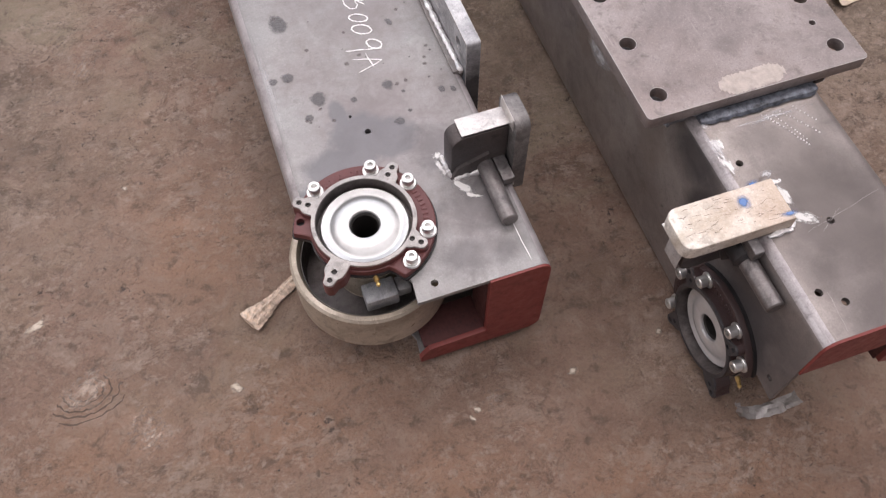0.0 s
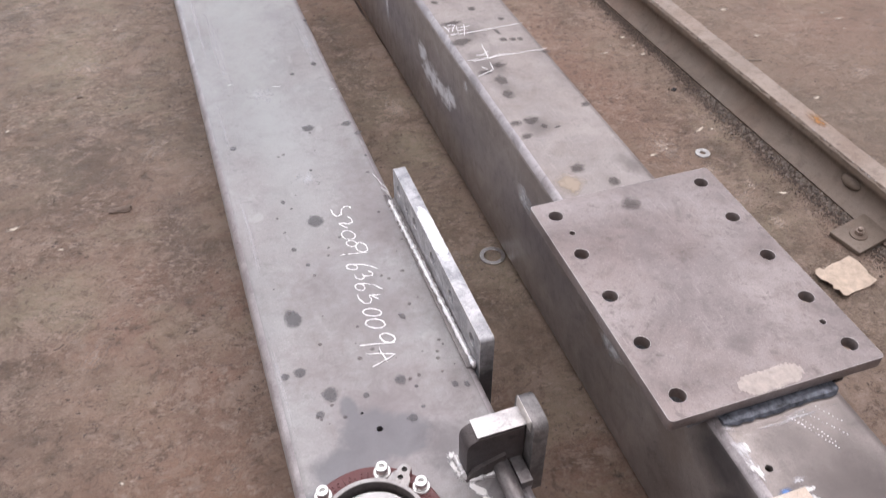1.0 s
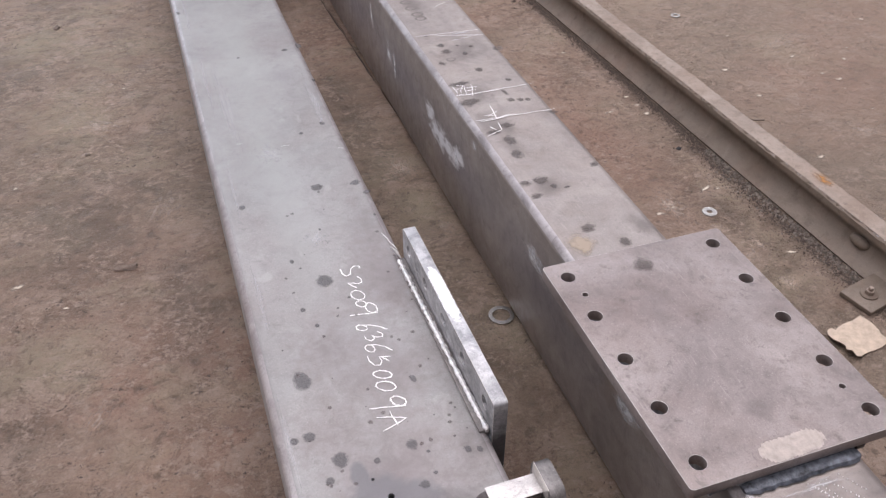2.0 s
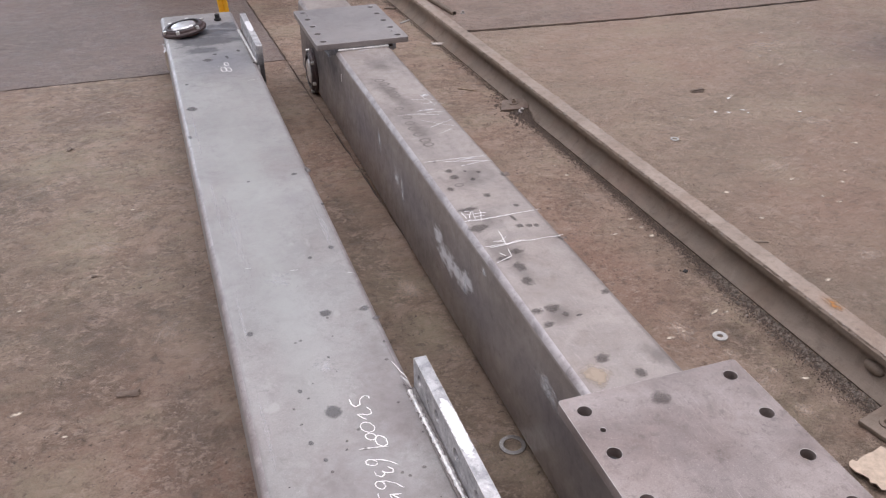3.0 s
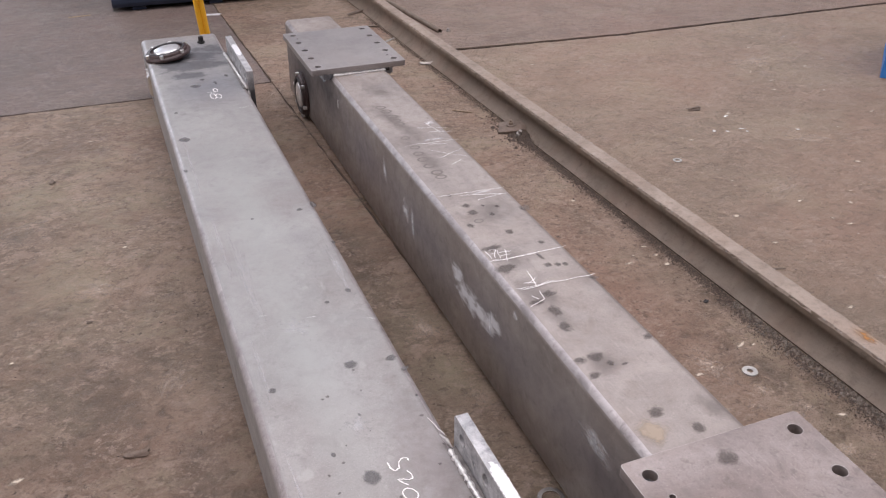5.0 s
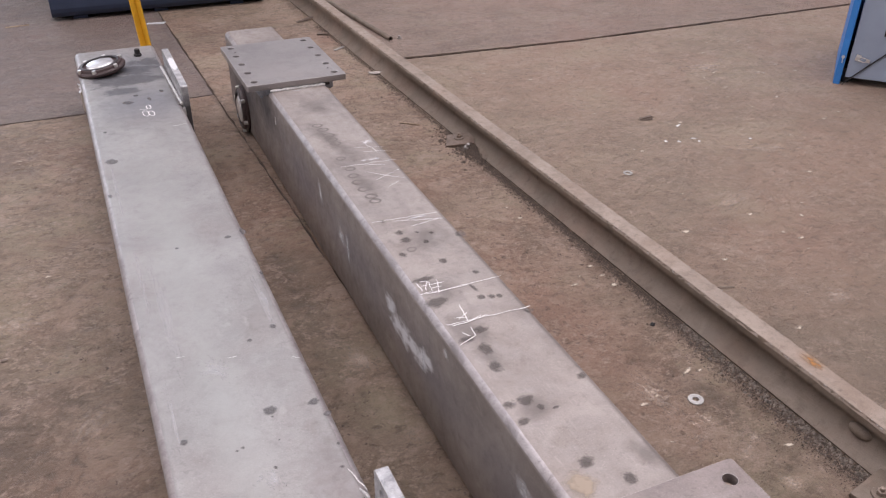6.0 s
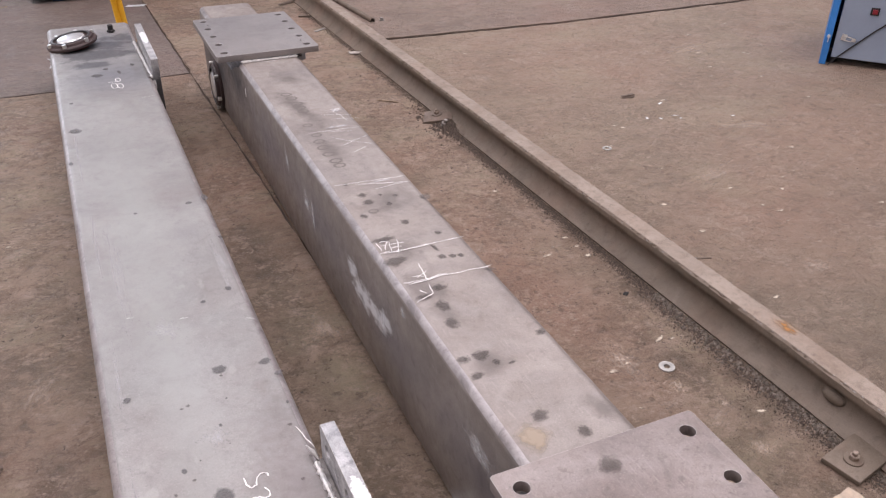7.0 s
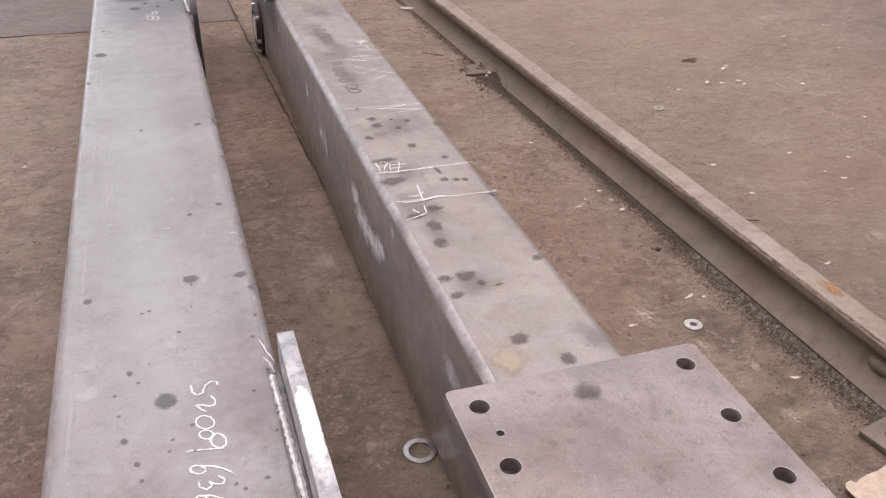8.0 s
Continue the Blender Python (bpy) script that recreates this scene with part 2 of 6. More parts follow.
# red iron dust, pale trodden dust, oily patches and darker floor along the beams
FLOOR_PATCHES = []
FLOOR_PATCHES.append(((0.335, 0.205, 0.150), 0.65, 0.8, 0.5, 9.0, on_floor(((-0.4, -0.75, 1.0, 0.55, 5), (0.1, -0.95, 0.7, 0.4, 0), (-0.95, -0.35, 0.5, 0.6, 0), (2.1, 1.3, 1.0, 0.7, 20), (1.6, 2.4, 0.7, 0.5, 0), (0.55, 0.9, 0.2, 0.9, 3), (1.4, 0.9, 0.4, 0.5, 0), (-0.7, -0.1, 0.4, 0.5, 0)))))
FLOOR_PATCHES.append(((0.165, 0.140, 0.098), 0.7, 1.0, 0.4, 4.0, on_floor(((-1.35, 1.3, 0.85, 1.7, 0), (-0.08, 1.0, 0.14, 1.1, 3), (1.35, 0.35, 0.35, 0.7, 3), (-1.2, 3.6, 0.9, 1.0, 0)))))
# orange-tan dust, made paler to stand in for light beside the wheel
FLOOR_PATCHES.append(((0.385, 0.228, 0.145), 0.7, 0.9, 0.6, 14.0, on_floor(((-0.62, -0.55, 0.30, 0.20, 10), (-0.45, -0.78, 0.35, 0.16, 0), (-0.70, -0.20, 0.20, 0.25, 0), (0.0, -0.90, 0.35, 0.16, 5), (-0.95, -0.55, 0.30, 0.20, 0), (-0.15, -0.82, 0.2, 0.10, 0)))))
FLOOR_PATCHES.append(((0.105, 0.077, 0.058), 0.5, 0.7, 0.6, 8.0, on_floor(((-0.10, 1.35, 0.07, 0.35, 3), (0.72, 0.46, 0.05, 0.22, 4), (1.15, 0.25, 0.20, 0.35, 0), (-1.15, 0.3, 0.3, 0.5, 0), (-0.85, 1.0, 0.25, 0.45, 0), (-1.2, 1.9, 0.4, 0.4, 0), (-0.9, 2.6, 0.3, 0.3, 0), (-0.03, 2.9, 0.03, 0.9, 2.6), (-0.10, 4.0, 0.04, 0.9, 2.6), (1.45, 3.25, 0.6, 0.12, 0), (-0.65, 0.55, 0.10, 0.4, 2), (-1.3, 1.1, 0.3, 0.3, 0), (0.2, 3.9, 0.7, 0.35, 0), (1.9, 0.9, 0.5, 0.25, 10)) + tuple((0.853 - 0.045 * y, y, 0.055, 0.42, 2.6) for y in (0.3, 0.7, 1.2, 1.7)))))
FLOOR_PATCHES.append(((0.352, 0.300, 0.208), 0.6, 0.9, 1.1, 11.0, on_floor(((-0.90, 1.55, 0.20, 0.30, 0), (-1.25, 1.0, 0.25, 0.25, 0), (-1.05, 2.1, 0.25, 0.20, 0), (-0.95, 0.45, 0.22, 0.16, 0), (-0.02, 0.75, 0.08, 0.16, 0), (0.02, 0.25, 0.09, 0.14, 0), (0.62, 0.20, 0.10, 0.14, 0), (1.45, 1.25, 0.14, 0.25, 0), (1.95, 1.75, 0.35, 0.25, 10), (1.55, 2.35, 0.22, 0.30, 0), (2.4, 2.3, 0.35, 0.25, 0), (1.9, 2.9, 0.4, 0.18, 0), (0.98, 2.75, 0.16, 0.22, 0)))))
FLOOR = concrete("dusty_concrete")
# greyer far slab, its tone also holding the skip's bluish shade
FLOOR_GREY = concrete("shaded_grey_concrete", (0.158, 0.136, 0.140), 0.55)
FLOOR_TAN = concrete("tan_concrete", (0.350, 0.276, 0.215), 0.33)
FLOOR_MAUVE = concrete("mauve_concrete", (0.232, 0.182, 0.164), 0.42)
GAP = plain("joint_dirt", (0.075, 0.055, 0.043), 0.95)
GREY_MARKS_SHEEN = []
# pale middle: the sheen along the upper face put into the colour
GREY_MARKS_SHEEN.append(((0.345, 0.352, 0.338), 0.75, 1.0, 0.35, 5.0, a_top([(-0.40, 1.25, 0.10, 0.80), (-0.40, 0.65, 0.08, 0.6)])))
# darker and bluer towards the far end
GREY_MARKS_SHEEN.append(((0.165, 0.172, 0.195), 0.85, 1.0, 0.25, 6.0, a_top([(-0.37, 2.80, 0.24, 0.36), (-0.36, 2.40, 0.22, 0.36)])))
GREY_MARKS_SHEEN.append(((0.225, 0.200, 0.198), 0.75, 1.0, 0.9, 13.0, a_top([(-0.36, -0.25, 0.20, 0.30), (-0.34, 0.05, 0.16, 0.20), (-0.25, 0.25, 0.08, 0.28)])))
GREY_MARKS_SHEEN.append(((0.180, 0.152, 0.149), 0.55, 1.1, 1.3, 46.0, a_top([(-0.27, -0.44, 0.10, 0.12), (-0.33, -0.2, 0.16, 0.12), (-0.44, -0.10, 0.09, 0.10), (-0.24, -0.22, 0.07, 0.14), (-0.3, -0.02, 0.12, 0.12), (-0.25, 0.40, 0.07, 0.16), (-0.27, 0.2, 0.10, 0.18), (-0.41, 0.10, 0.08, 0.10)])))
GREY_MARKS_SHEEN.append(((0.142, 0.142, 0.152), 0.7, 0.3, 0.55, 17.0, a_top([(-0.392, -0.245, 0.066, 0.066), (-0.445, -0.285, 0.064, 0.050), (-0.35, -0.26, 0.060, 0.05), (-0.415, -0.185, 0.018, 0.032), (-0.47, -0.33, 0.06, 0.04)])))
GREY_MARKS_SHEEN.append(((0.12, 0.11, 0.112), 0.65, 0.6, 0.9, 20.0, a_top([(-0.26, -0.42, 0.07, 0.08), (-0.30, -0.50, 0.08, 0.04), (-0.25, -0.50, 0.05, 0.04), (-0.22, -0.40, 0.04, 0.08), (-0.29, -0.30, 0.06, 0.07)])))
GREY_MARKS_SHEEN.append(((0.085, 0.088, 0.098), 0.75, 0.3, 1.1, 15.0, a_top([(-0.40, 2.66, 0.16, 0.08), (-0.36, 2.78, 0.12, 0.07), (-0.43, 2.54, 0.08, 0.05), (-0.31, 2.86, 0.08, 0.06), (-0.47, 2.70, 0.08, 0.12)])))
STEEL_A = steel("mill_steel_grey", (0.262, 0.257, 0.250), (0.342, 0.337, 0.328), rust=(0.27, 0.215, 0.20), rust_amount=0.3, calm=0.6, patches=GREY_MARKS_SHEEN)
BROWN_MARKS_SHEEN = []
BROWN_MARKS_SHEEN.append(((0.135, 0.118, 0.112), 0.85, 0.6, 0.5, 7.0, b_top([(0.16, -0.64, 0.16, 0.20), (0.18, -0.78, 0.16, 0.10)])))
BROWN_MARKS_SHEEN.append(((0.105, 0.090, 0.085), 0.55, 0.7, 0.4, 12.0, b_top([(0.17, -0.7, 0.1, 0.1), (0.19, -0.57, 0.09, 0.09), (0.1, -0.73, 0.05, 0.07), (0.2, -0.77, 0.06, 0.04), (0.13, -0.5, 0.08, 0.05), (0.22, -0.63, 0.06, 0.14), (0.15, -0.78, 0.10, 0.05), (0.24, -0.50, 0.04, 0.08)])))
BROWN_MARKS_SHEEN.append(((0.125, 0.108, 0.100), 0.6, 0.7, 0.8, 18.0, b_top([(0.1, 0.7, 0.05, 0.07), (0.09, 0.55, 0.05, 0.08), (0.096, 0.45, 0.035, 0.055), (0.1, 0.3, 0.05, 0.045), (0.15, 0.93, 0.09, 0.08), (0.11, 1.55, 0.04, 0.22), (0.15, -0.6, 0.09, 0.12), (0.2, -0.7, 0.06, 0.08), (0.22, 0.12, 0.03, 0.05), (0.11, 1.25, 0.04, 0.1), (0.14, 1.85, 0.06, 0.1)])))
# bluish skylight reflection, coloured into the side
BROWN_MARKS_SHEEN.append(((0.150, 0.145, 0.180), 0.5, 0.9, 0.3, 7.0, b_side([(0.95, -0.15, 0.4, 0.12), (1.45, -0.16, 0.4, 0.12), (1.95, -0.15, 0.4, 0.12), (2.45, -0.14, 0.4, 0.12)])))
# darker, bluer far end of the side
BROWN_MARKS_SHEEN.append(((0.060, 0.062, 0.076), 0.85, 1.0, 0.3, 6.0, b_side([(3.30, -0.12, 0.55, 0.24), (2.95, -0.08, 0.40, 0.14)])))
# brown reflection of the floor, coloured into the lower side
BROWN_MARKS_SHEEN.append(((0.150, 0.118, 0.100), 0.55, 1.0, 0.4, 5.0, b_side([(1.2, -0.31, 0.9, 0.10), (2.3, -0.31, 0.9, 0.10), (3.0, -0.31, 0.5, 0.09)])))
# darker near end of the side, darkest between bracket and plate
BROWN_MARKS_SHEEN.append(((0.060, 0.057, 0.062), 0.85, 0.7, 0.35, 7.0, b_side([(0.10, -0.15, 0.24, 0.28)])))
BROWN_MARKS_SHEEN.append(((0.045, 0.043, 0.048), 0.8, 0.6, 0.4, 8.0, b_side([(0.32, -0.03, 0.10, 0.09), (0.27, -0.10, 0.06, 0.10)])))
BROWN_MARKS_SHEEN.append(((0.27, 0.225, 0.195), 0.55, 0.4, 0.9, 24.0, b_side([(0.42, -0.12, 0.06, 0.07), (0.56, -0.10, 0.06, 0.06), (0.68, -0.13, 0.05, 0.07), (0.84, -0.10, 0.07, 0.05)])))
BROWN_MARKS_SHEEN.append(((0.80, 0.81, 0.84), 0.9, 0.6, 1.1, 45.0, b_side([(1.67, -0.125, 0.045, 0.030), (1.63, -0.155, 0.055, 0.036), (1.58, -0.158, 0.055, 0.036), (1.53, -0.152, 0.055, 0.036), (1.485, -0.150, 0.055, 0.030), (1.45, -0.130, 0.045, 0.026)]), (1, 0.5, 1.6)))
STEEL_B = steel("mill_steel_brown", (0.255, 0.228, 0.215), (0.385, 0.345, 0.318), calm=0.6, rust=(0.21, 0.155, 0.125), rust_amount=0.4, metal=0.45, patches=BROWN_MARKS_SHEEN)
PLATE = steel("cut_plate_steel", (0.20, 0.172, 0.165), (0.335, 0.295, 0.283), rust=(0.23, 0.165, 0.14), rust_amount=0.4, metal=0.42, rough=(0.42, 0.6), blotch=4.0, streak=0.0)
# smoother, paler copy of PLATE; grazing sky reflection is in its colour
PLATE_FAR = steel("sky_lit_grey_plate", (0.29, 0.275, 0.272), (0.37, 0.352, 0.345), rust=(0.26, 0.21, 0.19), rust_amount=0.25, metal=0.45, rough=(0.3, 0.45), blotch=3.0, streak=0.0, calm=0.4)
BARE = steel("ground_bare_steel", (0.36, 0.345, 0.34), (0.72, 0.70, 0.67), rust=(0.36, 0.26, 0.19), rust_amount=0.6, metal=0.55, rough=(0.3, 0.5), blotch=12)
PIN = steel("dark_turned_pin", (0.12, 0.114, 0.113), (0.23, 0.22, 0.218), rust_amount=0.25, metal=0.5, rough=(0.3, 0.5), blotch=30)
STOP = steel("sooty_stop_plate", (0.11, 0.104, 0.102), (0.27, 0.255, 0.245), rust=(0.14, 0.11, 0.1), rust_amount=0.5, metal=0.4, blotch=20)
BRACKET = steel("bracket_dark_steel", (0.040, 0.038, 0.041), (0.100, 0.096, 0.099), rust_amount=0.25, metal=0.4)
HEAT = steel("flame_tinted_steel", (0.52, 0.45, 0.36), (0.84, 0.80, 0.74), rust=(0.36, 0.22, 0.12), rust_amount=0.7, metal=0.35, blotch=14, streak=0.1)
RED = paint("red_oxide_primer", (0.215, 0.043, 0.036), (0.09, 0.04, 0.036), 0.5, 0.5)
CAST_RED = paint("red_brown_cast_primer", (0.125, 0.036, 0.034), (0.06, 0.03, 0.03), 0.3, 0.42, 25)
# red primer darkened for the shade inside the wheel pocket
POCKET = paint("shaded_red_primer", (0.085, 0.026, 0.024), (0.03, 0.02, 0.02), 0.6, 0.6, 20)
CAST_DARK = paint("dark_cast_primer", (0.05, 0.03, 0.029), (0.09, 0.045, 0.04), 0.3, 0.42, 25)
CAST_GREY = steel("machined_cast_iron", (0.33, 0.315, 0.30), (0.46, 0.44, 0.42), rust=(0.24, 0.16, 0.11), rust_amount=0.4, metal=0.55, blotch=25)
WASHER = plain("bright_zinc_steel", (0.62, 0.61, 0.59), 0.24, 0.95, 60, 0.15)
DULL_ZINC = plain("dull_zinc_steel", (0.42, 0.41, 0.39), 0.5, 0.4, 90, 0.3)
ZINC = plain("zinc_plated_steel", (0.74, 0.74, 0.72), 0.28, 0.85, 30, 0.12)
CAP = plain("pressed_zinc_cap", (0.50, 0.505, 0.495), 0.38, 0.85, 22, 0.14)
# steel darkened for the shade in the bore gap and the wheel
BORE_WALL = steel("shaded_recess_steel", (0.07, 0.062, 0.06), (0.16, 0.145, 0.14), rust_amount=0.2, metal=0.5, blotch=25)
SOOTY = plain("sooty_weldment", (0.028, 0.026, 0.027), 0.6, 0.2, 60, 0.5)
TREAD = steel("oiled_wheel_steel", (0.27, 0.225, 0.172), (0.50, 0.44, 0.355), rust=(0.28, 0.19, 0.12), rust_amount=0.5, metal=0.3, rough=(0.25, 0.5), blotch=9)
BOSS = steel("grey_cast_boss", (0.24, 0.25, 0.26), (0.42, 0.43, 0.44), rust_amount=0.3, metal=0.4, blotch=30)
# paler copy of CAP, with the window's reflection put into its colour
CAP_LIT = plain("window_lit_zinc_cap", (0.74, 0.74, 0.74), 0.25, 0.55, 22, 0.15)
HEAT_BLUE = plain("blue_black_weld", (0.105, 0.115, 0.135), 0.4, 0.5, 90, 0.9)
BLACK = plain("black_oxide_steel", (0.022, 0.021, 0.022), 0.42, 0.3)
# near-black carries the shade down the screw holes and hub bore
BORE = plain("shaded_bore", (0.03, 0.027, 0.025), 0.5, 0.4)
BRASS = plain("brass", (0.62, 0.44, 0.17), 0.35, 0.9)
WELD = plain("bright_weld", (0.70, 0.69, 0.68), 0.4, 0.5, 120, 0.3)
# dark patch on the plate's near end: soot plus shade in the colour
BAR = steel("rough_packing_bar", (0.26, 0.265, 0.275), (0.60, 0.60, 0.61), rust=(0.3, 0.28, 0.27), rust_amount=0.3, metal=0.45, rough=(0.35, 0.6), blotch=28, patches=(((0.045, 0.044, 0.047), 0.9, 0.4, 0.4, 22.0, [(0.03, -0.245, 0.012, 0.23, 0.085, 0.5, 0)]),))
DIRTY = steel("dirt_caked_steel", (0.10, 0.078, 0.062), (0.21, 0.165, 0.135), rust_amount=0.4, metal=0.1, rough=(0.6, 0.85), blotch=20)
WELD_DARK = plain("dull_weld", (0.27, 0.285, 0.31), 0.42, 0.6, 120, 0.35)
RAIL = steel("rusty_rail_steel", (0.150, 0.120, 0.092), (0.222, 0.180, 0.143), rust=(0.25, 0.16, 0.115), rust_amount=0.5, metal=0.1, rough=(0.55, 0.8), blotch=3)
RAIL_TOP = steel("worn_rail_head", (0.235, 0.188, 0.152), (0.36, 0.298, 0.248), rust=(0.27, 0.175, 0.12), rust_amount=0.4, metal=0.25, rough=(0.4, 0.7), blotch=6)
GRIT = plain("iron_grit", (0.118, 0.092, 0.075), 0.8, 0.1, 200, 0.7)
SLAG = plain("grey_slag", (0.205, 0.176, 0.150), 0.6, 0.2, 90, 0.8)
CHALK = plain("white_chalk", (0.86, 0.85, 0.84), 0.9, 0, 300, 0.12)
CARD = plain("torn_cardboard", (0.53, 0.435, 0.34), 0.85, 0, 60, 0.2)
RAG = plain("straw_coloured_rag", (0.56, 0.44, 0.34), 0.42, 0, 110, 0.5)
FILM = plain("white_plastic_film", (0.75, 0.76, 0.78), 0.3, 0, 60, 0.1)
BLUE = paint("bright_blue_paint", (0.035, 0.215, 0.60), (0.3, 0.4, 0.5), 0.15, 0.4)
GREY_BLUE = paint("grey_blue_enamel", (0.30, 0.36, 0.46), (0.2, 0.23, 0.3), 0.15, 0.4, 4)
NAVY = paint("dark_navy_paint", (0.03, 0.045, 0.085), (0.1, 0.1, 0.11), 0.2, 0.5)
YELLOW = paint("safety_yellow_paint", (0.80, 0.46, 0.035), (0.55, 0.25, 0.03), 0.25, 0.45)
RED_KNOB = plain("red_plastic", (0.24, 0.02, 0.03), 0.4)
WOOD = plain("weathered_wood", (0.32, 0.24, 0.16), 0.85, 0, 50, 0.35)
WALL = paint("hall_wall_paint", (0.45, 0.44, 0.45), (0.33, 0.32, 0.32), 0.2, 0.7, 1.2)
OIL_B = decal("brown_oil_stain", (0.110, 0.094, 0.085), 0.55, 0.62, 0.35, 1.9, 0.6, 0.1)
OIL = decal("oil_stain", (0.125, 0.120, 0.122), 0.5, 0.62, 0.26, 1.7, 0.45, 0.2)
SPECK = decal("brown_speck", (0.16, 0.125, 0.115), 0.6, 0.55, 0.35, 1.8, 0.45, 0.1)
SCRAPE = decal("light_scrape", (0.62, 0.61, 0.62), 0.5, 0.4, 0.6, 5.0, 1.0, 0.3)
CHALK_RUB = decal("chalk_rub", (0.85, 0.85, 0.86), 0.9, 0.55, 0.5, 3.5, 1.0)
WHITE_PAINT = decal("white_paint_patch", (0.80, 0.79, 0.76), 0.6, 0.85, 0.3, 2.2, 0.9)
TAN_PATCH = decal("tan_primer_patch", (0.46, 0.38, 0.29), 0.7, 0.7, 0.4, 2.0, 0.5)
BLUE_HEAT = decal("blue_heat_tint", (0.10, 0.20, 0.42), 0.4, 0.85, 0.5, 1.6, 0.3, 0.3)
PALE_FLECK = decal("pale_fleck", (0.60, 0.52, 0.42), 0.85, 0.85, 0.4, 2.2, 0.8)
LACE = decal("pale_lime_crust", (0.54, 0.44, 0.36), 0.9, 0.6, 0.6, 9.0, 1.3)
FLOOR_LIGHT = decal("pale_cement_scuff", (0.50, 0.41, 0.34), 0.9, 0.55, 0.7, 6.5, 1.2)
RUST_PATCH = decal("orange_rust_patch", (0.42, 0.21, 0.07), 0.85, 0.75, 0.5, 2.5, 0.7)


# ---- mesh helpers ----
def obj(name, bm, material, parent=None, label="", m=None, smooth=True):
    me = bpy.data.meshes.new(name)
    bmesh.ops.recalc_face_normals(bm, faces=bm.faces[:])
    if smooth:
        for f in bm.faces:
            f.smooth = True
        for e in bm.edges:
            if len(e.link_faces) == 2:
                turn = e.calc_face_angle(0)
                wide = max(f.calc_area() for f in e.link_faces) > 0.004
                if turn > radians(14 if wide else 32):
                    e.smooth = False
    bm.to_mesh(me)
    bm.free()
    me.materials.append(material)
    ob = new(name, me)
    if parent:
        ob.parent = parent
    if m is not None:
        ob.matrix_basis = m
    if label:
        ob["label"] = label
    return ob


def part(name, bm, material, parent, label="", m=None):
    return obj(name, bm, material, parent, label, m)


def share(name, me, parent, m, label=""):
    ob = new(name, me)
    ob.parent, ob.matrix_basis = parent, m
    if label:
        ob["label"] = label
    return ob


def thing(name, m, label, category, group="", kind=""):
    ob = new(name)
    ob.matrix_basis = m
    ob.empty_display_size = 0.05
    return tagged(ob, label, category, group, kind)


def box(sx, sy, sz, at=(0, 0, 0), bevel=0.0, seg=2):
    bm = bmesh.new()
    bmesh.ops.create_cube(bm, size=1.0, matrix=Matrix.Translation(at) @ Matrix.Diagonal((sx, sy, sz, 1)))
    if bevel:
        bmesh.ops.bevel(bm, geom=bm.edges[:], offset=bevel, segments=seg, profile=0.5, affect="EDGES")
    return bm


def prism(points, depth, bevel=0.0, seg=2):
    """A polygon in x, y, raised from z = 0 to depth."""
    bm = bmesh.new()
    f = bm.faces.new([bm.verts.new((x, y, 0)) for x, y in points])
    up = bmesh.ops.extrude_face_region(bm, geom=[f])
    bmesh.ops.translate(bm, verts=[v for v in up["geom"] if isinstance(v, bmesh.types.BMVert)], vec=(0, 0, depth))
    if bevel:
        top = [e for e in bm.edges if all(v.co.z > depth * 0.5 for v in e.verts)]
        bmesh.ops.bevel(bm, geom=top, offset=bevel, segments=seg, profile=0.5, affect="EDGES")
    return bm


def lathe(profile, n=48):
    """A profile of (radius, z), turned about z. Closed profiles give solid rings."""
    bm = bmesh.new()
    rings = []
    for r, z in profile:
        if r < 1e-6:
            rings.append([bm.verts.new((0, 0, z))])
        else:
            rings.append([bm.verts.new((r * math.cos(2 * math.pi * k / n), r * math.sin(2 * math.pi * k / n), z)) for k in range(n)])
    for a, b in zip(rings, rings[1:]):
        for k in range(n):
            k2 = (k + 1) % n
            if len(a) == 1 and len(b) == 1:
                continue
            if len(a) == 1:
                bm.faces.new((a[0], b[k2], b[k]))
            elif len(b) == 1:
                bm.faces.new((a[k], a[k2], b[0]))
            else:
                bm.faces.new((a[k], a[k2], b[k2], b[k]))
    return bm


def ring_profile(r0, r1, z0, z1, c=0.001):
    return [(r0, z0), (r1, z0), (r1, z1 - c), (r1 - c, z1), (r0 + c, z1), (r0, z1 - c), (r0, z0)]


def rod(r, length, bevel=0.001, n=20):
    return lathe([(0, 0), (r - bevel, 0), (r, bevel), (r, length - bevel), (r - bevel, length), (0, length)], n)


def turned(bm, m):
    bmesh.ops.transform(bm, matrix=m, verts=bm.verts[:])
    return bm


def joined(*bms):
    out = bmesh.new()
    for b in bms:
        me = bpy.data.meshes.new("tmp")
        b.to_mesh(me)
        b.free()
        out.from_mesh(me)
        bpy.data.meshes.remove(me)
    return out


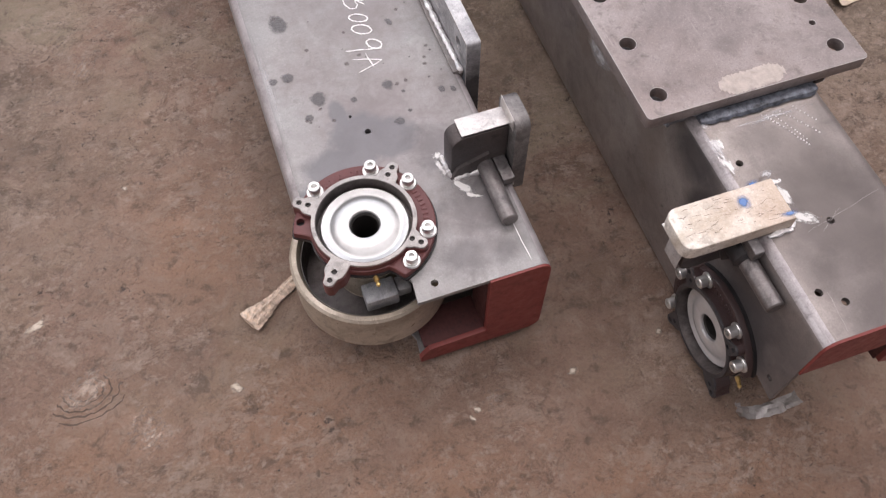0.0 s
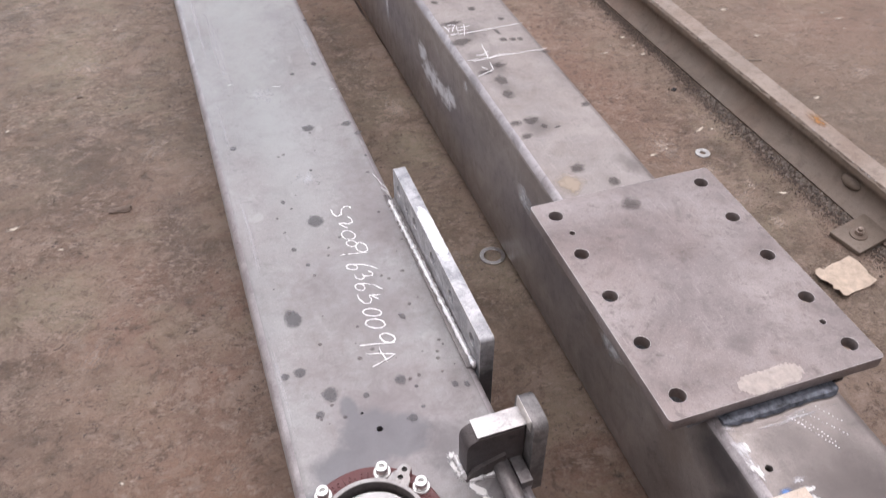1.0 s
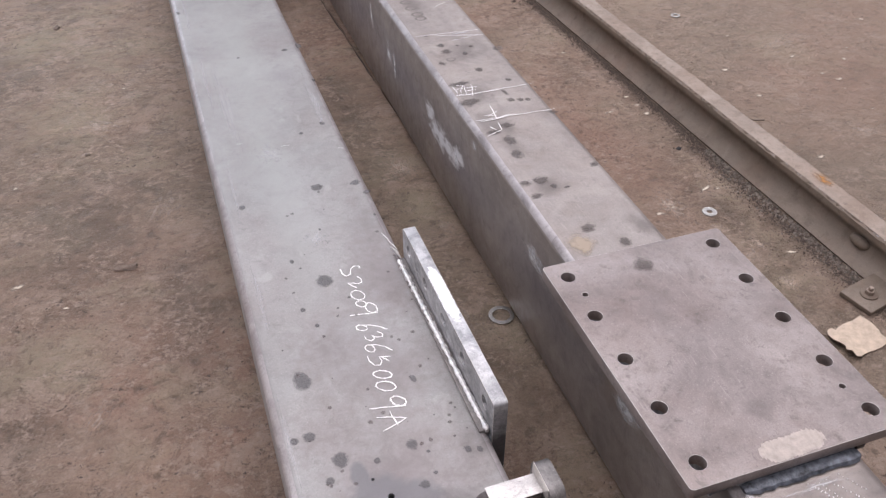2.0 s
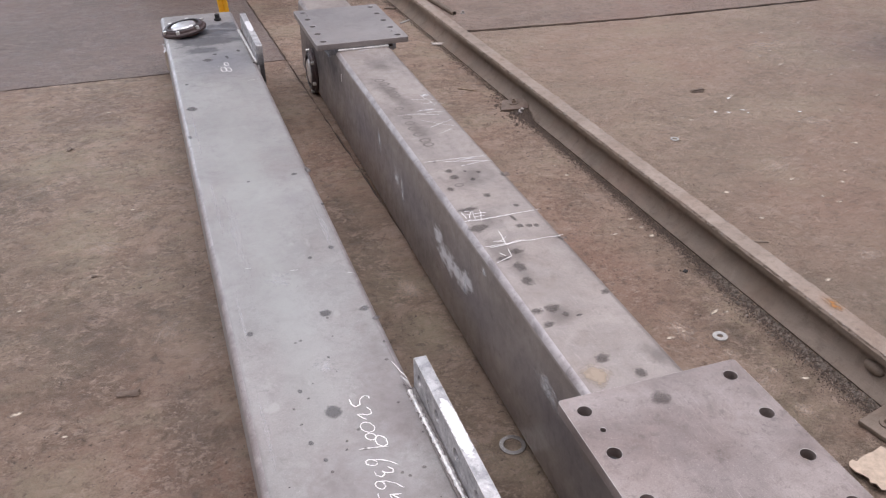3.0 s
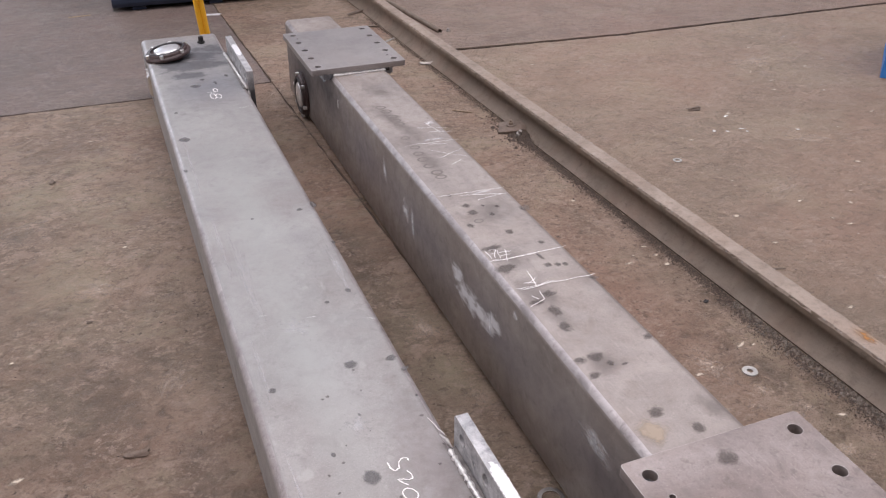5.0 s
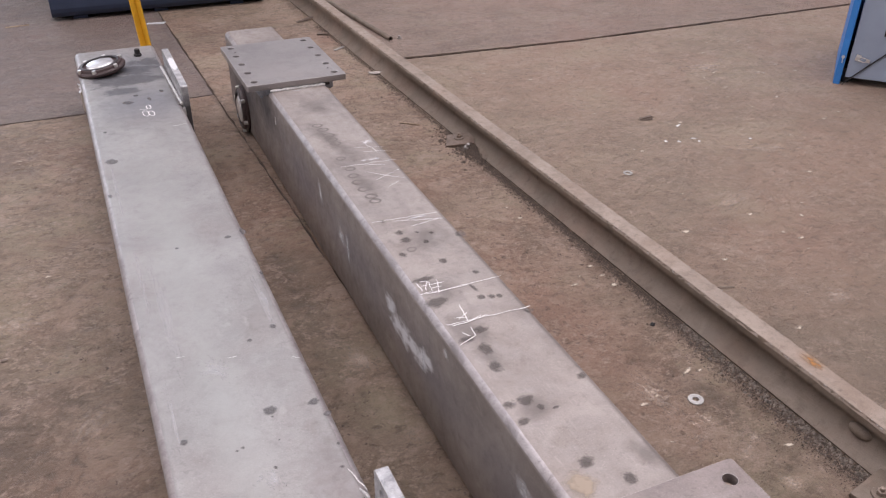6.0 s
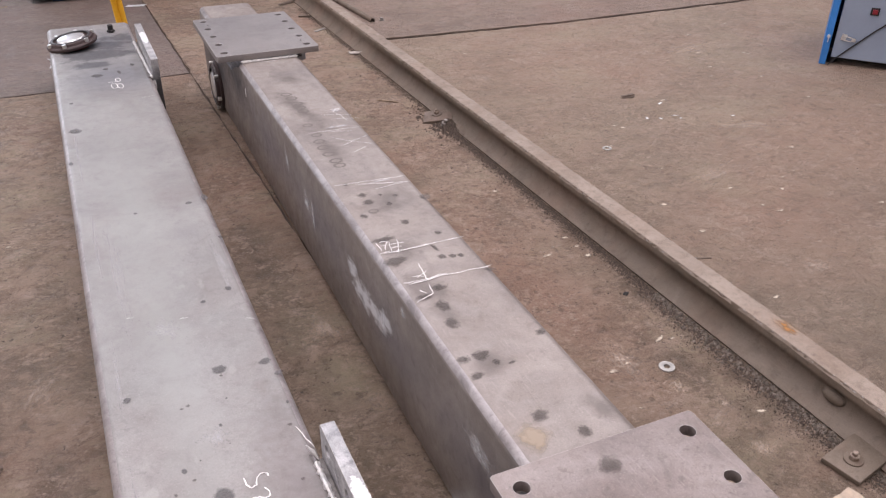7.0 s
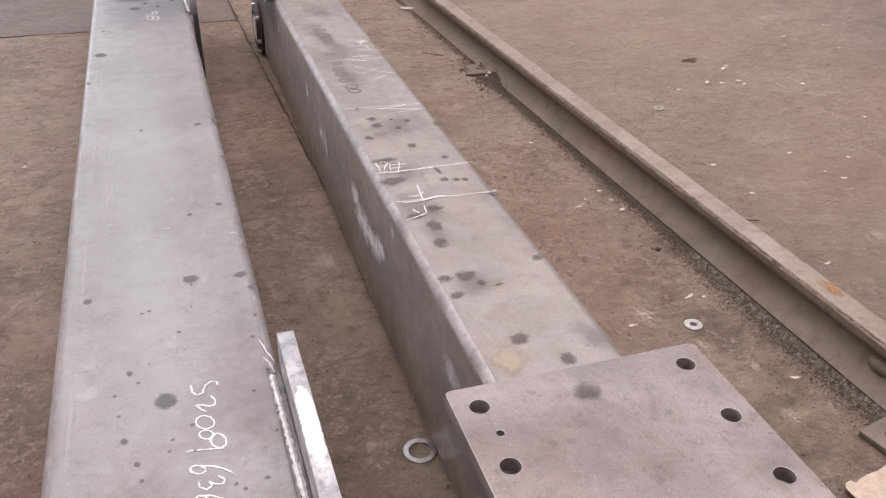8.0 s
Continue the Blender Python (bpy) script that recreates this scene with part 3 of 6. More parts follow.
def carved(bm, cutters, bevel=0.0):
    """bm with the cutters taken away, and its edges bevelled."""
    me = bpy.data.meshes.new("tmp")
    bmesh.ops.recalc_face_normals(bm, faces=bm.faces[:])
    bm.to_mesh(me)
    bm.free()
    base = new("tmp", me)
    spare = [base]
    for c in cutters:
        bmesh.ops.recalc_face_normals(c, faces=c.faces[:])
        cm = bpy.data.meshes.new("tmp")
        c.to_mesh(cm)
        c.free()
        co = new("tmp", cm)
        spare.append(co)
        mod = base.modifiers.new("cut", "BOOLEAN")
        mod.operation, mod.object, mod.solver = "DIFFERENCE", co, "EXACT"
    if bevel:
        mod = base.modifiers.new("soft", "BEVEL")
        mod.width, mod.segments, mod.limit_method, mod.angle_limit = bevel, 2, "ANGLE", radians(50)
        mod.material = 1
        me.materials.append(None)
        me.materials.append(None)
    dg = bpy.context.evaluated_depsgraph_get()
    done = bpy.data.meshes.new_from_object(base.evaluated_get(dg))
    out = bmesh.new()
    out.from_mesh(done)
    bpy.data.meshes.remove(done)
    for o in spare:
        data = o.data
        bpy.data.objects.remove(o)
        bpy.data.meshes.remove(data)
    return out


def round_rect(w, h, r, n=5):
    """Outline of a rounded rectangle about the origin."""
    pts = []
    for cx, cy, a0 in ((w / 2 - r, h / 2 - r, 0), (-w / 2 + r, h / 2 - r, 90), (-w / 2 + r, -h / 2 + r, 180), (w / 2 - r, -h / 2 + r, 270)):
        for k in range(n + 1):
            a = radians(a0 + 90 * k / n)
            pts.append((cx + r * math.cos(a), cy + r * math.sin(a)))
    return pts


def arc(cx, cy, r, a0, a1, n):
    return [(cx + r * math.cos(radians(a0 + (a1 - a0) * k / n)), cy + r * math.sin(radians(a0 + (a1 - a0) * k / n))) for k in range(n + 1)]


def tube_path(points, r, n=8, flat=1.0, jitter=0.0, seed=1):
    """A bead along points, uneven by jitter; flat squeezes it in z."""
    rnd = random.Random(seed)
    bm = bmesh.new()
    rings = []
    pts = [Vector(p) for p in points]
    for i, p in enumerate(pts):
        d = (pts[min(i + 1, len(pts) - 1)] - pts[max(i - 1, 0)]).normalized()
        side = d.cross(Vector((0, 0, 1)))
        side = side.normalized() if side.length > 1e-4 else Vector((1, 0, 0))
        up = side.cross(d)
        rr = r * (1 + jitter * (rnd.random() - 0.5) * 2)
        if i in (0, len(pts) - 1):
            rr *= 0.55
        rings.append([bm.verts.new(p + side * rr * math.cos(2 * math.pi * k / n) + up * rr * flat * math.sin(2 * math.pi * k / n)) for k in range(n)])
    for a, b in zip(rings, rings[1:]):
        for k in range(n):
            bm.faces.new((a[k], a[(k + 1) % n], b[(k + 1) % n], b[k]))
    bm.faces.new(rings[0][::-1])
    bm.faces.new(rings[-1])
    return bm


def bead(a, b, r, flat=0.7, jitter=0.3, seed=1, step=0.006, wander=0.0):
    """A weld bead from a to b."""
    a, b = Vector(a), Vector(b)
    n = max(3, int((b - a).length / step))
    rnd = random.Random(seed)
    pts = [a.lerp(b, k / n) + Vector((rnd.uniform(-wander, wander), rnd.uniform(-wander, wander), 0)) for k in range(n + 1)]
    return tube_path(pts, r, 8, flat, jitter, seed)


def unit_disc():
    bm = bmesh.new()
    bmesh.ops.create_circle(bm, cap_ends=True, segments=24, radius=1.15)
    me = bpy.data.meshes.new("stain")
    bm.to_mesh(me)
    bm.free()
    return me


STAINS = {}
LAYER = itertools.count()


def stain(name, parent, material, m, sx, sy):
    """A stain on a surface whose own z is m's z; sx, sy are its half sizes."""
    if material.name not in STAINS:
        me = unit_disc()
        me.materials.append(material)
        STAINS[material.name] = me
    ob = new(name, STAINS[material.name])
    if parent:
        ob.parent = parent
    ob.matrix_basis = m @ Matrix.Translation((0, 0, 0.000017 * (next(LAYER) % 60))) @ Matrix.Diagonal((sx, sy, 1, 1))
    ob.visible_shadow = True
    return ob


# ---- hall ----
# walls, roof and openings are unseen, added to close in the light
x0, x1, y0, y1, HALL_H = ROOM


def wall(name, sx, sy, sz, at):
    tagged(obj(name, box(sx, sy, sz, at), WALL, smooth=False), "pale plain plastered wall of the workshop hall", "wall", kind="structure")


west_wall = carved(box(0.2, y1 - y0, HALL_H, (x0 - 0.1, (y0 + y1) / 2, HALL_H / 2)), [box(0.6, 9.0, 3.0, (x0 - 0.1, 2.0, 3.6))])
tagged(obj("wall_west", west_wall, WALL, smooth=False), "pale hall wall with a long window opening", "wall", kind="structure")
wall("wall_east", 0.2, y1 - y0, HALL_H, (x1 + 0.1, (y0 + y1) / 2, HALL_H / 2))
wall("wall_south", x1 - x0, 0.2, HALL_H, ((x0 + x1) / 2, y0 - 0.1, HALL_H / 2))
north = carved(box(x1 - x0, 0.2, HALL_H, ((x0 + x1) / 2, y1 + 0.1, HALL_H / 2)), [box(7.0, 0.6, 5.0, (-4.5, y1 + 0.1, 2.4))])
tagged(obj("wall_north", north, WALL, smooth=False), "pale end wall with an open gateway", "wall", kind="structure")
roof = carved(box(x1 - x0, y1 - y0, 0.15, ((x0 + x1) / 2, (y0 + y1) / 2, HALL_H + 0.075)), [box(13.0, 2.4, 0.6, (SKY_X, y, HALL_H)) for y in SKYLIGHTS])
tagged(obj("ceiling", roof, WALL, smooth=False), "plain hall roof with long skylight openings", "ceiling", kind="structure")

# ---- ground and floor slabs ----
gb = bmesh.new()
bmesh.ops.create_grid(gb, x_segments=1, y_segments=1, size=300)
ground = tagged(obj("ground", gb, GAP, m=pose(0, 0, -0.009)), "dark dirt in the joints below the floor slabs", "ground", kind="structure")


def joint_x(y):
    return 0.10 - 0.045 * y


def rail_x(y):
    return 0.938 - 0.045 * y


def slab(corners, seed):
    """One floor slab with crumbled edges; corners in order, as (x, y)."""
    rnd = random.Random(seed)
    pts = []
    for (ax, ay), (bx, by) in zip(corners, corners[1:] + corners[:1]):
        n = max(1, int(math.hypot(bx - ax, by - ay) / 0.06))
        for k in range(n):
            f = k / n
            j = 0.0035 if k else 0
            pts.append((ax + (bx - ax) * f + rnd.uniform(-j, j), ay + (by - ay) * f + rnd.uniform(-j, j)))
    return prism(pts, 0.008, 0)


floor = thing("floor", pose(0, 0, 0), "brown dusty worn concrete workshop floor with joints", "floor", kind="structure")
G = 0.0042
for i, (cs, lift) in enumerate((
        ([(x0, y0), (rail_x(y0), y0), (rail_x(y1), y1), (joint_x(y1) + G, y1), (joint_x(0.5) + G, 0.5), (joint_x(0.5) - G, 0.5), (joint_x(2.99) - G, 3.015), (-0.6, 2.984), (x0, 2.955)], 0),
        ([(x0, 2.970), (-0.6, 2.996), (joint_x(3.03) - G, 3.026), (joint_x(y1) - G, y1), (x0, y1)], 0),
        ([(rail_x(y0) + 0.002, y0), (x1, y0), (x1, 3.20), (1.9, 3.108), (rail_x(3.17) + 0.002, 3.172)], 0),
        ([(rail_x(3.19) + 0.002, 3.19), (1.9, 3.121), (x1, 3.212), (x1, y1), (rail_x(y1) + 0.002, y1)], 0.006))):
    part("floor_slab", slab(cs, i), (FLOOR, FLOOR_GREY, FLOOR_TAN, FLOOR_MAUVE)[i], floor, m=pose(0, 0, -0.008 + lift))

# stains and scuffs on the floor: x, y, half sizes, turn
rnd = random.Random(4)
SCUFFS_NEAR = ((-0.92, -0.42, 0.10, 0.06, 20), (-0.68, 0.95, 0.18, 0.10, 70), (-0.85, 0.27, 0.10, 0.05, 60), (0.30, -0.95, 0.16, 0.10, 0),
                         (-0.30, -0.64, 0.05, 0.035, 0), (-0.84, -0.5, 0.08, 0.05, 30), (0.68, 0.30, 0.09, 0.05, 20),
                         (-0.038, 0.94, 0.07, 0.13, 0), (0.006, 0.64, 0.05, 0.10, 5), (-0.06, 0.30, 0.07, 0.12, 5))
SCUFFS_FAR = ((0.704, 0.187, 0.035, 0.05, 0), (0.72, 0.327, 0.03, 0.03, 0), (0.60, 0.54, 0.06, 0.20, 4), (1.5, 1.3, 0.3, 0.12, 20),
                         (1.9, 1.6, 0.35, 0.14, -20), (-1.1, 1.9, 0.28, 0.12, 20), (-0.85, 1.45, 0.2, 0.13, -20), (2.3, 2.5, 0.4, 0.15, 10),
                         (-1.5, 3.6, 0.5, 0.2, 5), (1.35, 0.7, 0.15, 0.1, 0), (0.65, -0.15, 0.07, 0.05, 0), (-0.62, -0.08, 0.05, 0.03, 10))
for x, y, a, b, turn in SCUFFS_NEAR + SCUFFS_FAR:
    stain("cement_scuff", floor, FLOOR_LIGHT, pose(x, y, 0.0006, 0, 0, turn), a, b)

for x, y, a, b in ((0.704, 0.187, 0.045, 0.060), (0.66, 0.42, 0.05, 0.06), (0.60, 0.54, 0.07, 0.13), (0.725, 0.33, 0.03, 0.03), (0.60, 0.377, 0.035, 0.045), (-0.02, 0.94, 0.07, 0.12), (-0.92, -0.42, 0.09, 0.07), (-0.83, -0.53, 0.06, 0.05)):
    stain("lime_crust", floor, LACE, pose(x, y, 0.0016, 0, 0, 20), a, b)

CRACK = plain("crack_dirt", (0.095, 0.066, 0.050), 0.95)


def crack(points, r):
    part("floor_crack", tube_path([(x, y, 0.0) for x, y in points], r, 6, 0.25, 0.5, len(points)), CRACK, floor)


for k, r in enumerate((0.018, 0.028, 0.038, 0.050, 0.062)):
    rc = random.Random(40 + k)
    crack([(-0.925 + r * 1.15 * math.cos(a) + rc.uniform(-0.002, 0.002), -0.420 + r * 0.8 * math.sin(a) + rc.uniform(-0.002, 0.002)) for a in [radians(a0) for a0 in range(-215 + 22 * k, 110 - 35 * k, 8)]], 0.0013)

# ---- rail along the floor ----
def rail_section():
    half = [(0.0, 0.0), (0.052, 0.0), (0.054, 0.006), (0.046, 0.010), (0.034, 0.017), (0.023, 0.026), (0.015, 0.037), (0.0105, 0.050), (0.009, 0.066), (0.011, 0.075), (0.028, 0.082), (0.030, 0.099), (0.027, 0.1065), (0.0, 0.108)]
    return half + [(-x, z) for x, z in half[-2:0:-1]]


def extrude_along(section, length, steps):
    """A section in x, z drawn along y."""
    bm = bmesh.new()
    rows = [[bm.verts.new((x, length * k / steps, z)) for x, z in section] for k in range(steps + 1)]
    n = len(section)
    for a, b in zip(rows, rows[1:]):
        for k in range(n):
            bm.faces.new((a[k], a[(k + 1) % n], b[(k + 1) % n], b[k]))
    bm.faces.new(rows[0])
    bm.faces.new(rows[-1][::-1])
    return bm


TURN_R = math.degrees(math.atan(0.045))
rail = thing("crane_rail", pose(rail_x(-2.2), -2.2, 0, 0, 0, TURN_R), "long rusty brown steel rail lying along the concrete floor", "rail")
part("rail_body", extrude_along(rail_section(), 14.0, 60), RAIL, rail)
cap_bm = extrude_along([(0.0295, 0.1005), (0.0305, 0.1005), (0.0265, 0.1082), (0.0, 0.1092), (-0.0265, 0.1082), (-0.0305, 0.1005), (-0.0295, 0.1005), (-0.0255, 0.107), (0, 0.1078), (0.0255, 0.107)], 14.0, 900)
rc = random.Random(15)
for v in cap_bm.verts:
    if abs(v.co.x) > 0.026:
        v.co.x *= 1 + rc.uniform(-0.045, 0.035)
        v.co.z += rc.uniform(-0.0016, 0.0006)
part("worn_running_face", cap_bm, RAIL_TOP, rail, "paler worn top of the rail head")
chips = bmesh.new()
rc = random.Random(91)
for _ in range(420):
    side, y, w = rc.choice((-1, -1, 1)), rc.uniform(1.7, 6.0), rc.uniform(0.0008, 0.0024)
    bmesh.ops.create_cube(chips, size=1.0, matrix=Matrix.Translation((side * rc.uniform(0.0265, 0.0302), y, rc.uniform(0.1035, 0.1085))) @ Matrix.Rotation(side * 0.9, 4, "Y") @ Matrix.Diagonal((w, w * rc.uniform(1, 4), 0.001, 1)))
tagged(part("edge_chips", chips, CAST_GREY, rail, "bright chipped edges of the rail head"), kind="stuff")
stain("rust_patch", rail, RUST_PATCH, pose(0.008, 2.60, 0.1095), 0.028, 0.07)
part("fishplate_stud", turned(lathe([(0, 0.016), (0.006, 0.0155), (0.011, 0.013), (0.0145, 0.008), (0.016, 0.0), (0.016, -0.004)], 24), Matrix.Rotation(radians(-90), 4, "Y") @ Matrix.Diagonal((1, 1.9, 1, 1))), RAIL, rail, m=pose(-0.010, 2.42, 0.047))


def hex_bolt(r, h):
    bm = prism([(r * math.cos(radians(60 * k)), r * math.sin(radians(60 * k))) for k in range(6)], h, r * 0.1, 1)
    return joined(bm, turned(rod(r * 0.55, h * 0.9, 0.0015, 14), Matrix.Translation((0, 0, h * 0.95))))


def rail_clamp(m, label, shift, dirt):
    c = thing("rail_clamp", m, label, "clamp", "rail clamps")
    part("clamp_plate", box(0.115, 0.085, 0.012, (0, 0, 0.006), 0.002), DIRTY if dirt else RAIL, c)
    part("washer", lathe(ring_profile(0.008, 0.020, 0.012, 0.0155)), DIRTY if dirt else RAIL, c, m=pose(*shift, 0))
    part("hex_bolt", hex_bolt(0.0105, 0.010), RAIL_TOP, c, m=pose(*shift, 0.0155, 0, 0, 20))
    return c


rail_clamp(pose(0.852, 0.082, 0.004, 0, -3, 12), "rusty steel clamp plate with bolt at the rail foot", (-0.012, 0.0), False)
rail_clamp(pose(0.780, 2.10, 0.010, 8, -9, -28), "dirty tilted clamp plate with bolt beside the rail", (-0.005, 0.01), True)
tagged(obj("hex_nut", hex_bolt(0.013, 0.016), CAST_GREY, m=pose(0.775, 2.035, 0.004, 25, 0, 10)), "grey steel nut lying in the grit beside the rail", "nut")


# grit heaped along the rail foot
def grit(name, count, seed, y_a, y_b, reach, size, label, material=None):
    rn = random.Random(seed)
    verts, faces = [], []
    for _ in range(count):
        y = rn.uniform(y_a, y_b)
        dense = 0.35 + 0.65 * max(0.0, math.sin(y * 2.3 + 1.1) * math.sin(y * 0.9 + 0.4))
        d = abs(rn.gauss(0, reach * dense))
        x = rail_x(y) - 0.056 - d
        s = size * rn.uniform(0.35, 1.25) * (0.8 if d > reach else 1) * (1.7 if rn.random() < 0.06 else 1)
        i = len(verts)
        a = rn.uniform(0, 6.28)
        for k in range(4):
            rr = s * rn.uniform(0.6, 1.2)
            verts.append((x + rr * math.cos(a + 1.57 * k), y + rr * math.sin(a + 1.57 * k), -0.001))
        verts.append((x + rn.uniform(-0.3, 0.3) * s, y + rn.uniform(-0.3, 0.3) * s, s * rn.uniform(0.5, 1.1)))
        faces += [(i + k, i + (k + 1) % 4, i + 4) for k in range(4)]
    me = bpy.data.meshes.new(name)
    me.from_pydata(verts, [], faces)
    me.materials.append(material or GRIT)
    tagged(new(name, me), label, "grit", kind="stuff")


grit("coarse_rail_grit", 900, 31, -0.15, 0.75, 0.028, 0.0065, "coarse grey slag lumps heaped along the rail foot", SLAG)
grit("rail_grit", 17000, 3, -0.3, 2.15, 0.048, 0.0032, "dark loose iron grit heaped along the rail foot")
verts, faces = [], []
rh = random.Random(77)
for _ in range(1500):
    x, y, s = rh.gauss(0.80, 0.042), rh.gauss(2.07, 0.10), rh.uniform(0.0015, 0.008) * (1.8 if rh.random() < 0.06 else 1)
    h0 = 0.018 * math.exp(-((x - 0.80) / 0.04) ** 2 - ((y - 2.04) / 0.08) ** 2)
    i, a = len(verts), rh.uniform(0, 6.28)
    verts += [(x + s * math.cos(a + 1.57 * k), y + s * math.sin(a + 1.57 * k), h0 - 0.004) for k in range(4)] + [(x, y, h0 + s * 0.8)]
    faces += [(i + k, i + (k + 1) % 4, i + 4) for k in range(4)]
heap = bpy.data.meshes.new("dirt_heap")
heap.from_pydata(verts, [], faces)
heap.materials.append(GRIT)
tagged(new("dirt_heap", heap), "low heap of dark grit covering the rail foot", "grit", kind="stuff")
grit("far_rail_grit", 2600, 13, 2.1, 3.9, 0.030, 0.0032, "thin dark grit along the far rail foot")
grit("loose_grit", 700, 8, -0.2, 3.2, 0.20, 0.003, "scattered dark grit on the concrete beside the rail")

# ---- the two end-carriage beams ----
# rubbed beam corners, paler still for a highlight put into the colour
WORN_LIT_EDGE = steel("rubbed_lit_corner", (0.27, 0.247, 0.247), (0.48, 0.452, 0.452), rust=(0.26, 0.2, 0.18), rust_amount=0.3, metal=0.4, rough=(0.32, 0.5), blotch=16)
# plate bevels, lightened for wear and for the highlight along them
LIT_EDGE = plain("worn_lit_edge", (0.50, 0.475, 0.46), 0.45, 0.4, 90, 0.35)
W, H, LEN, WALL_T = 0.212, 0.327, 3.63, 0.008
HUB_DROP, HUB_NEAR, HUB_FAR = 0.237, 0.139, 3.35
PLATES = (0.601, 3.095)                      # middle of each connection plate along the beam
POSE_A = pose(-0.191, -0.545, 0.130, 0, 90, 1.0)      # tipped on its side, running gear face up
POSE_B = pose(0.156, -0.806, 0.337, 0, 0, 0.55)        # upright on its wheels


def hub_frame(y):
    """Frame of a bearing housing: x to the beam's top, y along the beam, z out of its side."""
    m = Matrix(((0, 0, -1, -W / 2), (0, 1, 0, y), (1, 0, 0, -HUB_DROP), (0, 0, 0, 1)))
    return m


def glyph_mesh(text, size, depth, offset=0.0, shear=0.0, spacing=1.0):
    cu = bpy.data.curves.new("writing", "FONT")
    cu.body, cu.size, cu.extrude, cu.offset, cu.shear, cu.space_character = text, size, depth, offset, shear, spacing
    cu.align_x, cu.resolution_u = "LEFT", 3
    tmp = new("tmp", cu)
    me = bpy.data.meshes.new_from_object(tmp.evaluated_get(bpy.context.evaluated_depsgraph_get()))
    bpy.data.objects.remove(tmp)
    bpy.data.curves.remove(cu)
    return me


def tube_body():
    """Rounded box section, hollow, with the wheel pockets and drilled holes cut."""
    outer = [(x, z - H / 2) for x, z in round_rect(W, H, 0.022, 8)]
    inner = [(x, z - H / 2) for x, z in round_rect(W - 2 * WALL_T, H - 2 * WALL_T, 0.014, 8)]
    bm = bmesh.new()
    n = len(outer)
    stations = [0.0] + [LEN * k / 12 for k in range(1, 12)] + [LEN]
    o = [[bm.verts.new((x, y, z)) for x, z in outer] for y in stations]
    i = [[bm.verts.new((x, y, z)) for x, z in inner] for y in (0.0, LEN)]
    for a, b in zip(o, o[1:]):
        for k in range(n):
            bm.faces.new((a[k], a[(k + 1) % n], b[(k + 1) % n], b[k]))
    for k in range(n):
        k2 = (k + 1) % n
        bm.faces.new((i[0][k], i[0][k2], i[1][k2], i[1][k]))
        bm.faces.new((o[0][k], o[0][k2], i[0][k2], i[0][k]))
        bm.faces.new((o[-1][k], o[-1][k2], i[1][k2], i[1][k]))
    yz = lambda pts: turned(prism(pts, 0.4), Matrix(((0, 0, 1, -0.2), (1, 0, 0, 0), (0, 1, 0, 0), (0, 0, 0, 1))))
    near = yz([(-0.02, -0.205), (0.035, -0.20), (0.075, -0.215), (0.20, -0.29), (0.215, -0.34), (-0.02, -0.34)])
    far = box(0.11, 0.25, 0.1, (0, HUB_FAR, -H))
    top_holes = [turned(rod(0.0055, 0.03), Matrix.Translation((x, y, -0.02))) for x, y in ((-0.074, 0.274), (-0.005, 0.153), (-0.077, 0.065), (-0.052, 0.043))]
    side = Matrix.Rotation(radians(-90), 4, "Y")
    side_holes = [turned(rod(r, 0.03), Matrix.Translation((-W / 2 + 0.015, y, z)) @ side) for y, z, r in ((0.308, -0.182, 0.005), (0.022, -0.171, 0.0055), (0.345, -0.2, 0.0025))]
    hubs = [turned(rod(0.06, 0.4), Matrix.Translation((0.2, y, -HUB_DROP)) @ side) for y in (HUB_NEAR, HUB_FAR)]
    out = carved(bm, [near, far, joined(*top_holes, *side_holes)] + hubs)
    # only corners that show the highlight get the paler steel
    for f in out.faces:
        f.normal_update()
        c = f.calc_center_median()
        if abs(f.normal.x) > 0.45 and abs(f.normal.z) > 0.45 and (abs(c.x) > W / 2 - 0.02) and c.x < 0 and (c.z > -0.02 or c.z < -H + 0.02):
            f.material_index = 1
    return out


def lobed(radius, discs, n=240):
    """Outline of a disc joined with smaller discs (angle, distance, radius) at its rim."""
    pts = []
    for k in range(n):
        th = 2 * math.pi * k / n
        r = radius
        for a, c, q in discs:
            d = th - radians(a)
            s = q * q - (c * math.sin(d)) ** 2
            if s > 0 and math.cos(d) > 0:
                r = max(r, c * math.cos(d) + math.sqrt(s))
        pts.append((r * math.cos(th), r * math.sin(th)))
    return pts


EARS, EAR_R = (48, 144, -44, -133), (0.098, 0.100, 0.091, 0.107)
BOLTS = (125, 67.5, 29, -27, -61)


